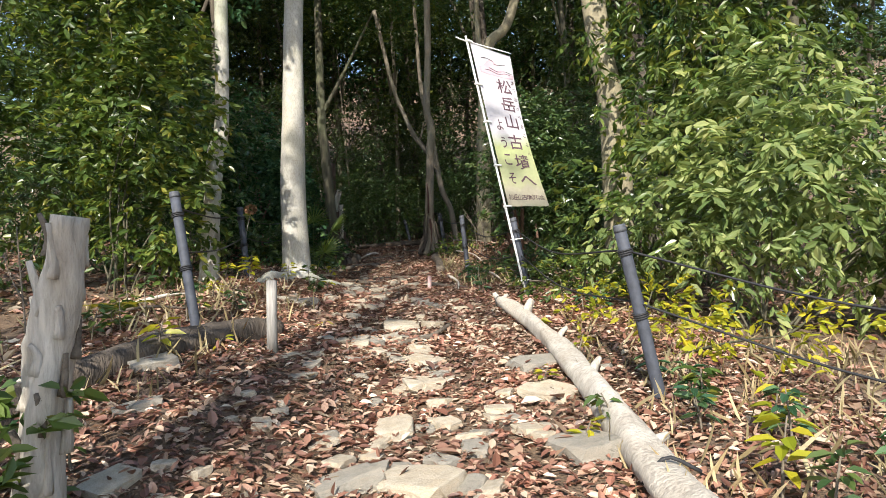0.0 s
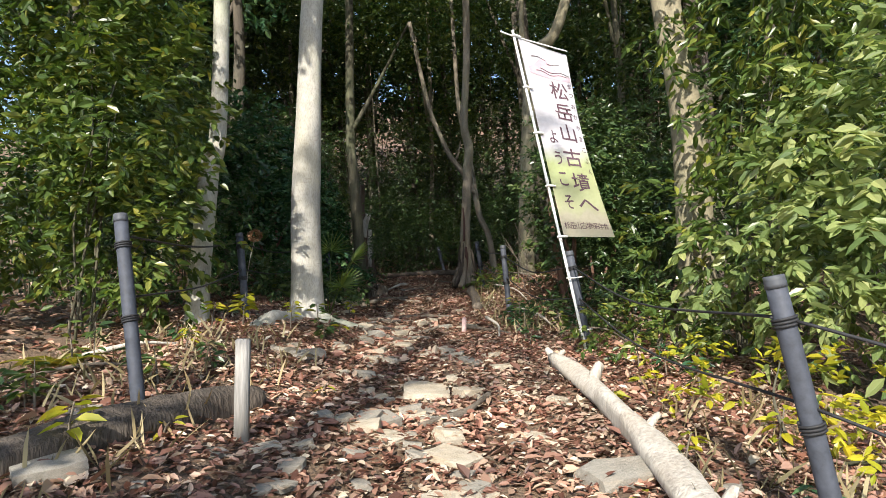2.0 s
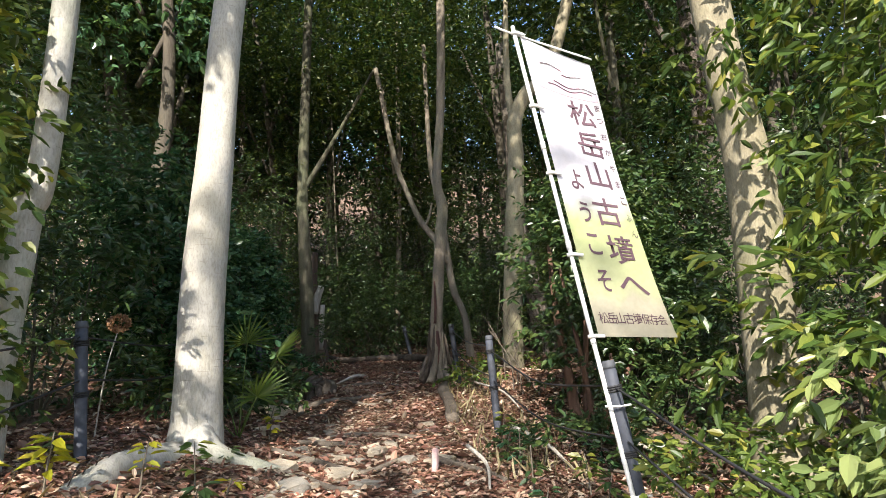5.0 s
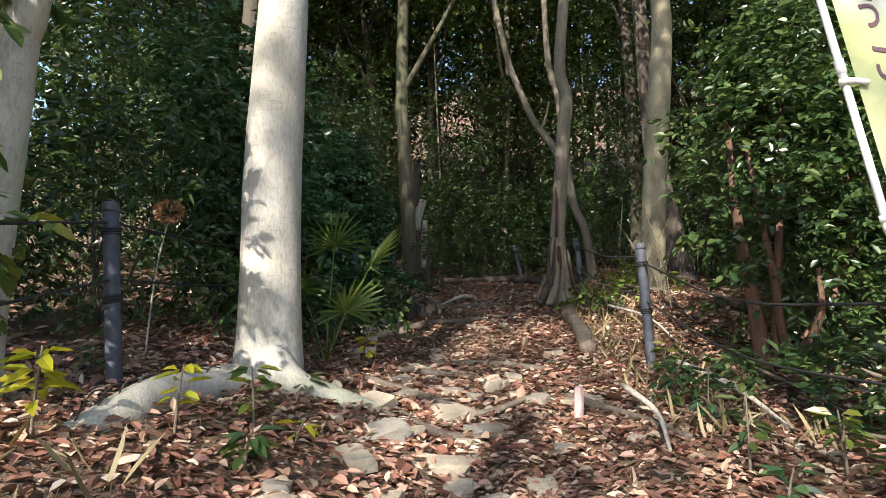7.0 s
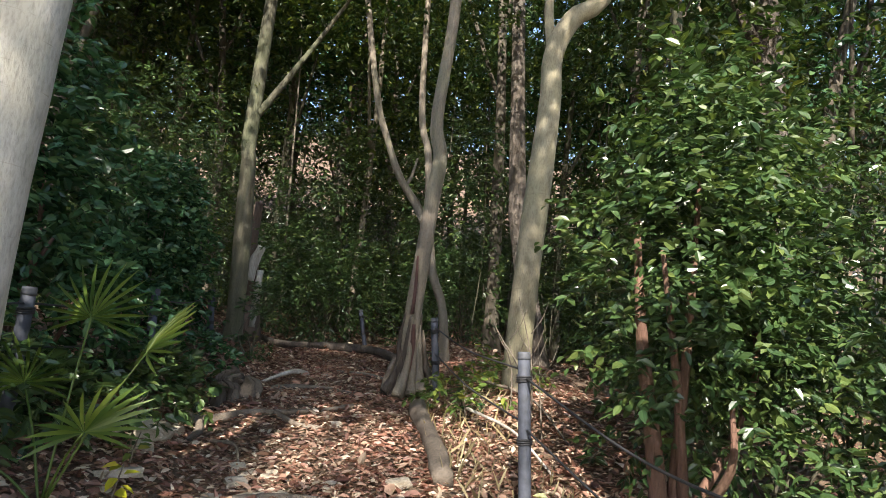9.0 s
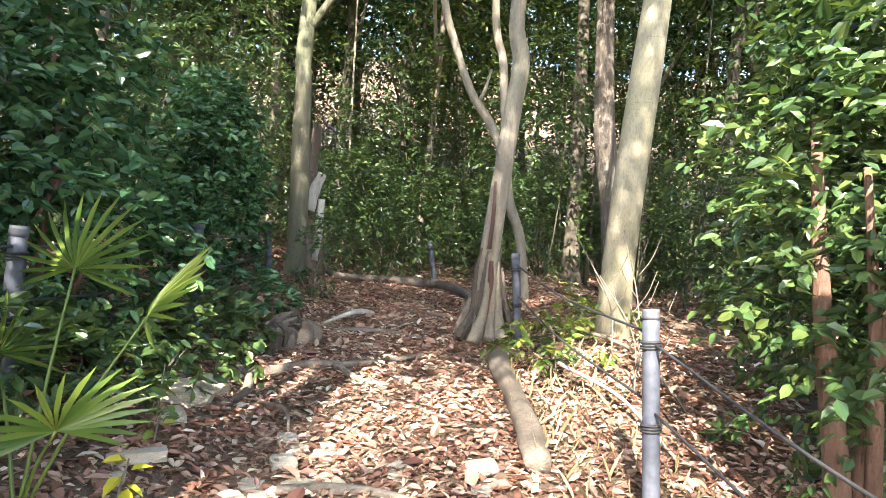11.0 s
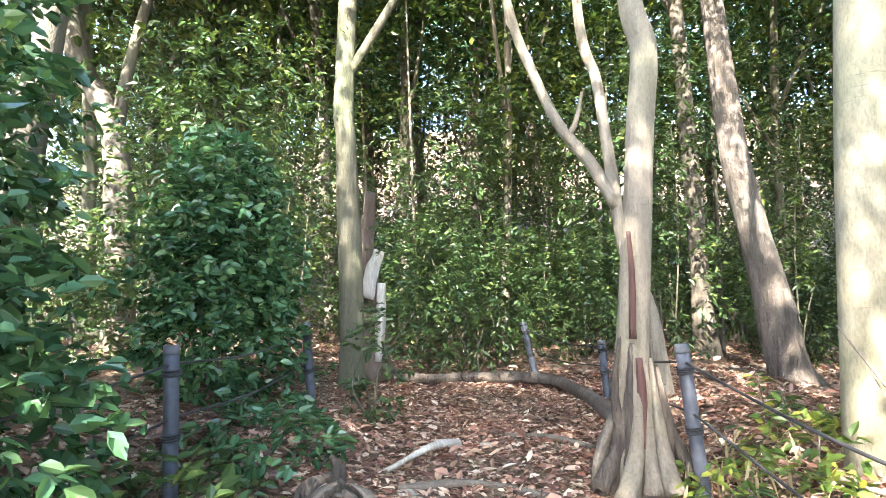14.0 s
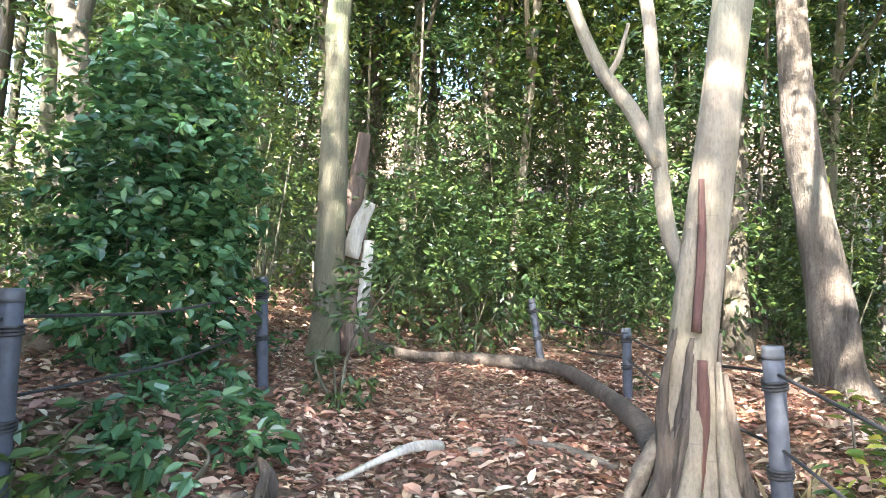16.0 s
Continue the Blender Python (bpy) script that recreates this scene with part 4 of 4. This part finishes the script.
# ---- stones ----
def stone_mesh(seed):
    bm = bmesh.new()
    bmesh.ops.create_icosphere(bm, subdivisions=2, radius=.5)
    o = Vector((seed * 7.3, seed * 1.7, 0))
    for v in bm.verts:
        d = v.co.normalized()
        k = 1 + .35 * noise.noise(d * 1.4 + o) + .12 * noise.noise(d * 4 + o)
        v.co = Vector((max(-.36, min(.38, d.x * .5 * k * 1.15)), max(-.36, min(.36, d.y * .5 * k * 1.1)), max(-.3, min(.26, d.z * .5 * k))))
    me = bpy.data.meshes.new("stone")
    bm.to_mesh(me)
    bm.free()
    return me


SM = []
for i in range(10):
    q = stone_mesh(i)
    q.materials.append(STONE if i % 3 else STONE2)
    SM.append(q)


def stone(x, y, s, flat=.5, turn=0, k=0, sx=1.3, lift=.3, label="rough sandy stone half sunk in the path"):
    o = new("stone", SM[k % 10])
    o.matrix_basis = pose(x, y, lz(x, y) + s * flat * .25 * lift, random.uniform(-9, 9), random.uniform(-9, 9), turn) @ Matrix.Diagonal((s * sx, s, s * flat, 1))
    tagged(o, label, "stone", "path stones")


BIG = [(-.10, 2.70, .30, 0), (.20, 2.70, .34, 1), (-.04, 3.42, .28, 2), (.89, 3.05, .32, 3), (-.31, 3.06, .13, 4), (.69, 3.3, .2, 5), (.74, 4.35, .34, 6), (.78, 3.78, .30, 7), (-.05, 4.5, .26, 8), (-.34, 5.2, .16, 9), (-.60, 4.75, .22, 1), (-.42, 4.7, .24, 2), (-.62, 4.95, .2, 3),
       (.02, 4.05, .28, 4), (-.12, 4.75, .2, 5), (-.55, 5.0, .2, 6), (-.42, 5.6, .42, 7), (-.1, 5.55, .2, 8), (-1.5, 3.6, .26, 9), (-1.75, 4.05, .2, 1), (-1.3, 3.15, .2, 3), (-.66, 6.6, .17, 2), (-.9, 6.4, .24, 4), (-1.05, 6.6, .2, 5), (-.45, 6.7, .14, 6), (-.95, 5.9, .2, 0), (-1.0, 2.5, .24, 2), (-.75, 2.4, .18, 5),
       (-1.4, 5.9, .24, 6), (-1.55, 5.85, .2, 8), (-1.1, 5.75, .15, 2), (-1.3, 7.2, .25, 3), (-1.0, 7.1, .2, 4), (-1.2, 7.9, .3, 5), (-.95, 7.75, .2, 9), (-1.5, 7.6, .25, 7), (-2.42, 9.55, .34, 1), (-2.3, 9.3, .22, 2), (-2.4, 9.9, .24, 4), (-2.15, 8.9, .22, 5), (-2.2, 11.6, .14, 6), (-1.9, 11.3, .14, 8), (-1.45, 10.6, .16, 2), (-1.3, 11.0, .13, 5), (-.2, 6.3, .2, 3), (-2.0, 12.6, .14, 4)]
random.seed(4)
for i, (x, y, s, k) in enumerate(BIG):
    stone(x, y, s, random.uniform(.38, .6), random.uniform(0, 360), k, random.uniform(1.1, 1.6))
for i in range(200):
    y = random.uniform(2.2, 9.6)
    x = float(path_x(y)) + random.gauss(-.1, .42)
    stone(x, y, random.uniform(.05, .16), random.uniform(.45, .75), random.uniform(0, 360), i, random.uniform(1, 1.5), .5, "small loose stone among fallen leaves")

# ---- small plants ----
def plant(label, x, y, h, n, leaf, wide, leaves, seed, lean=0.0):
    """A small upright plant: one stem, leaves in turns up it."""
    rg = np.random.default_rng(seed)
    z = lz(x, y)
    p = thing("plant", label, "plant", "small plants", (x, y, z))
    stem_ob("stem", [(0, 0, -.03), (lean * .4, 0, h * .5), (lean, 0, h)], .007, .003, TAN, p, n=8, sides=6, seed=seed)
    f = .35 + .65 * rg.random(n)
    pos = np.stack((lean * f ** 1.5, 0 * f, h * f), -1)
    a = np.arange(n) * 2.4
    d = np.stack((np.cos(a), np.sin(a), rg.uniform(-.3, .4, n)), -1)
    leaf_ob("leaves", leaf_arrays(pos + d * .02, d, np.array((0, 0, 1.0)) + rg.normal(0, .3, (n, 3)), leaf * rg.uniform(.7, 1.2, n), wide * rg.uniform(.8, 1.1, n), .25), leaves, p)


YL = "small seedling with bright yellow-green leaves"
GL = "young green seedling growing among fallen leaves"
for i, (x, y, h, n, l) in enumerate(((-2.07, 6.2, .30, 22, .10), (-1.81, 6.54, .26, 14, .08), (-2.0, 5.3, .16, 10, .08), (-1.55, 3.75, .2, 9, .12), (-2.2, 5.95, .22, 16, .09), (-1.35, 4.1, .07, 5, .06), (.75, 3.9, .12, 10, .07), (.9, 3.1, .12, 12, .08), (1.0, 4.4, .16, 12, .08), (-1.96, 8.5, .2, 6, .10), (-1.0, 5.2, .07, 5, .05), (1.45, 4.6, .22, 18, .09), (1.55, 2.6, .3, 16, .11), (.75, 5.3, .12, 10, .08), (-1.45, 6.75, .1, 7, .07), (-.6, 2.3, .05, 5, .05), (-2.3, 8.0, .12, 8, .09), (1.75, 3.2, .25, 14, .1))):
    plant(YL, x, y, h, n, l, l * .42, L_YELLOW, 500 + i, .04)
for i in range(70):
    rr = np.random.default_rng(600 + i)
    y = rr.uniform(2.2, 14.5)
    side = -1 if rr.random() < .55 else 1
    x = float(path_x(y)) + side * rr.uniform(.85, 1.9)
    if side < 0 and y < 6.2 and x > -2.3:
        x -= .5
    plant(GL, x, y, rr.uniform(.12, .34), int(rr.integers(10, 26)), .085, .038, (L_BRIGHT, L_MID, L_DEEP)[i % 3], 600 + i, rr.normal(0, .04))
shrub("low broad-leaved ground cover at the edge of the path", ground_at(-2.55, 9.7), [(.0, .0, .16, .35, .4, .2), (-.1, .5, .2, .4, .5, .2), (-.2, -.6, .15, .4, .5, .2)], L_MID, 120, 8, .14, .085, .045, 701, stems=3)
shrub("leafy sprigs hanging at the foot of a dead trunk", ground_at(-1.12, 2.0), [(0, 0, .45, .22, .2, .2), (-.1, .1, .15, .2, .2, .15)], L_BRIGHT, 40, 7, .12, .1, .05, 702, stems=3)
shrub("low green undergrowth along the path edge", ground_at(-3.0, 8.4), [(.3, 0, .2, .4, .5, .25), (-.2, .4, .3, .5, .5, .3)], L_MID, 160, 8, .16, .08, .035, 703, stems=3)
shrub("bright weeds in sunlight beside the fence", ground_at(1.6, 4.8), [(0, 0, .2, .5, .5, .22), (.5, -.6, .15, .5, .6, .2), (-.1, .9, .2, .5, .5, .22)], L_YELLOW, 110, 7, .14, .075, .03, 704, stems=3)
shrub("low leafy weeds beside the banner post", ground_at(1.2, 6.6), [(0, 0, .2, .6, .5, .25), (.3, .9, .25, .6, .6, .25)], L_BRIGHT, 160, 8, .16, .075, .034, 705, stems=3)
shrub("green undergrowth beside the fallen branches", ground_at(.6, 8.3), [(0, 0, .15, .6, .6, .2), (.7, .2, .25, .6, .6, .3)], L_MID, 180, 8, .16, .075, .034, 706, stems=3)
shrub("pale green undergrowth round the forked tree", ground_at(-.45, 11.2), [(0, 0, .12, .4, .5, .16), (.3, .7, .2, .4, .5, .22)], L_BRIGHT, 130, 8, .14, .075, .034, 707, stems=3)
shrub("leafy shoots climbing round the trunk foot", ground_at(-2.95, 12.9), [(.0, .0, .35, .2, .2, .35), (.15, .2, .8, .2, .2, .3)], L_MID, 70, 8, .14, .07, .03, 708, stems=3)

for i, (x, y) in enumerate(((-2.75, 10.55), (-2.95, 11.55), (-2.6, 9.0))):
    shrub("low leafy seedlings covering the bank beside the path", ground_at(x, y), [(0, 0, .14, .3, .35, .16), (-.25, .25, .2, .3, .35, .2)], L_MID if i != 1 else L_DEEP, 75, 8, .13, .085, .042, 720 + i, stems=3)

# fan palm
pm = thing("fan_palm", "young fan palm with narrow pointed leaflets", "palm", at=ground_at(-2.1, 8.25))
rg = np.random.default_rng(9)
for i, (az, el, ln) in enumerate(((40, 64, .7), (150, 58, .55), (330, 55, .4), (200, 35, .35), (95, 78, .78))):
    d = np.array((math.cos(radians(az)) * math.cos(radians(el)), math.sin(radians(az)) * math.cos(radians(el)), math.sin(radians(el))))
    tip = d * ln
    stem_ob("leaf_stalk", [(0, 0, 0), tip * .5 + (0, 0, .04), tip], .007, .004, L_PALM, pm, n=8, sides=6)
    n = 17
    a = np.linspace(-1.9, 1.9, n)
    s = unit(np.cross(d, (0, 0, 1.0)))
    dirs = np.outer(np.cos(a), d) + np.outer(np.sin(a), s)
    leaf_ob("fan", leaf_arrays(np.tile(tip, (n, 1)), dirs, np.tile(np.cross(s, d), (n, 1)), .30 * (1 - .12 * np.abs(a)), .016, .18), L_PALM, pm)

# dried flower head on a stem
fw = thing("dried_flower", "dry brown hydrangea head on a bare stem", "flower")
stem_ob("stem", [ground_at(-2.66, 7.33, -.02), (-2.6, 7.33, 1.7), (-2.52, 7.33, 2.0)], .006, .004, DEADW, fw, n=10, sides=6)
v = unit(np.random.default_rng(3).normal(0, 1, (260, 3)))
leaf_ob("flower_head", leaf_arrays(np.array((-2.52, 7.33, 2.03)) + v * (.06, .06, .045), v + np.random.default_rng(4).normal(0, .6, v.shape), np.random.default_rng(5).normal(0, 1, v.shape), .026, .02), FLOWER, fw)

# fern
fn = thing("fern", "yellowing fern fronds at the foot of the bush", "fern", at=ground_at(-2.5, 4.75))
for i in range(7):
    az, ln = i * .95, .34
    d = np.array((math.cos(az), math.sin(az), .9))
    n = 26
    f = np.linspace(.2, 1, n)
    mid = np.outer(f * ln, d) - np.outer(f ** 2 * ln * .7, (0, 0, 1.0))
    s = unit(np.cross(d, (0, 0, 1.0)))
    both = np.concatenate((mid, mid))
    dirs = np.concatenate((np.tile(s + d * .3, (n, 1)), np.tile(-s + d * .3, (n, 1))))
    leaf_ob("frond", leaf_arrays(both, dirs, np.tile((0, 0, 1.0), (2 * n, 1)), np.concatenate((.11 * (1.1 - f), .11 * (1.1 - f))), .02), L_FERN, fn)

# dry grass
rg = np.random.default_rng(15)
n = 1500
gx_ = np.concatenate((rg.uniform(1.0, 3.2, n // 2), rg.uniform(-2.9, -1.2, n // 4), rg.uniform(-.6, .9, n - n // 2 - n // 4)))
gy_ = np.concatenate((rg.uniform(2.0, 5.6, n // 2), rg.uniform(3.2, 6.2, n // 4), rg.uniform(7.5, 12.5, n - n // 2 - n // 4)))
gx_[-(n - n // 2 - n // 4):] = path_x(gy_[-(n - n // 2 - n // 4):]) + rg.uniform(.8, 1.5, n - n // 2 - n // 4)
pos = np.stack((gx_, gy_, land(gx_, gy_)), -1)
d = rg.normal(0, .55, (n, 3))
d[:, 2] = 1
leaf_ob("dry_grass", leaf_arrays(pos, d, rg.normal(0, 1, (n, 3)), rg.uniform(.06, .22, n), .004, .25), L_DRY)
tagged(bpy.data.objects["dry_grass"], "thin dry straw-coloured grass beside the path", "grass", kind="stuff")

# ---- fallen leaves ----
def litter(name, n, x0, x1, y0, y1, follow, size, seed, label):
    rg = np.random.default_rng(seed)
    y = rg.uniform(y0, y1, n)
    x = rg.uniform(x0, x1, n) + (path_x(y) if follow else 0)
    pos = np.stack((x, y, land(x, y) + rg.uniform(.004, .03, n)), -1)
    d = rg.normal(0, 1, (n, 3))
    d[:, 2] *= .22
    up = rg.normal(0, .38, (n, 3))
    up[:, 2] = 1
    s = size * rg.uniform(.5, 1.25, n)
    ob = leaf_ob(name, leaf_arrays(pos, d, up, s, s * rg.uniform(.35, .6, n), .18), L_LITTER)
    tagged(ob, label, "leaves", kind="stuff")


litter("leaf_litter", 105000, -2.6, 2.6, 1.4, 16.0, True, .057, 21, "layer of dry brown fallen leaves")
litter("leaf_litter_wood", 26000, -9, 7, 3, 22, False, .10, 22, "dry fallen leaves under the trees")
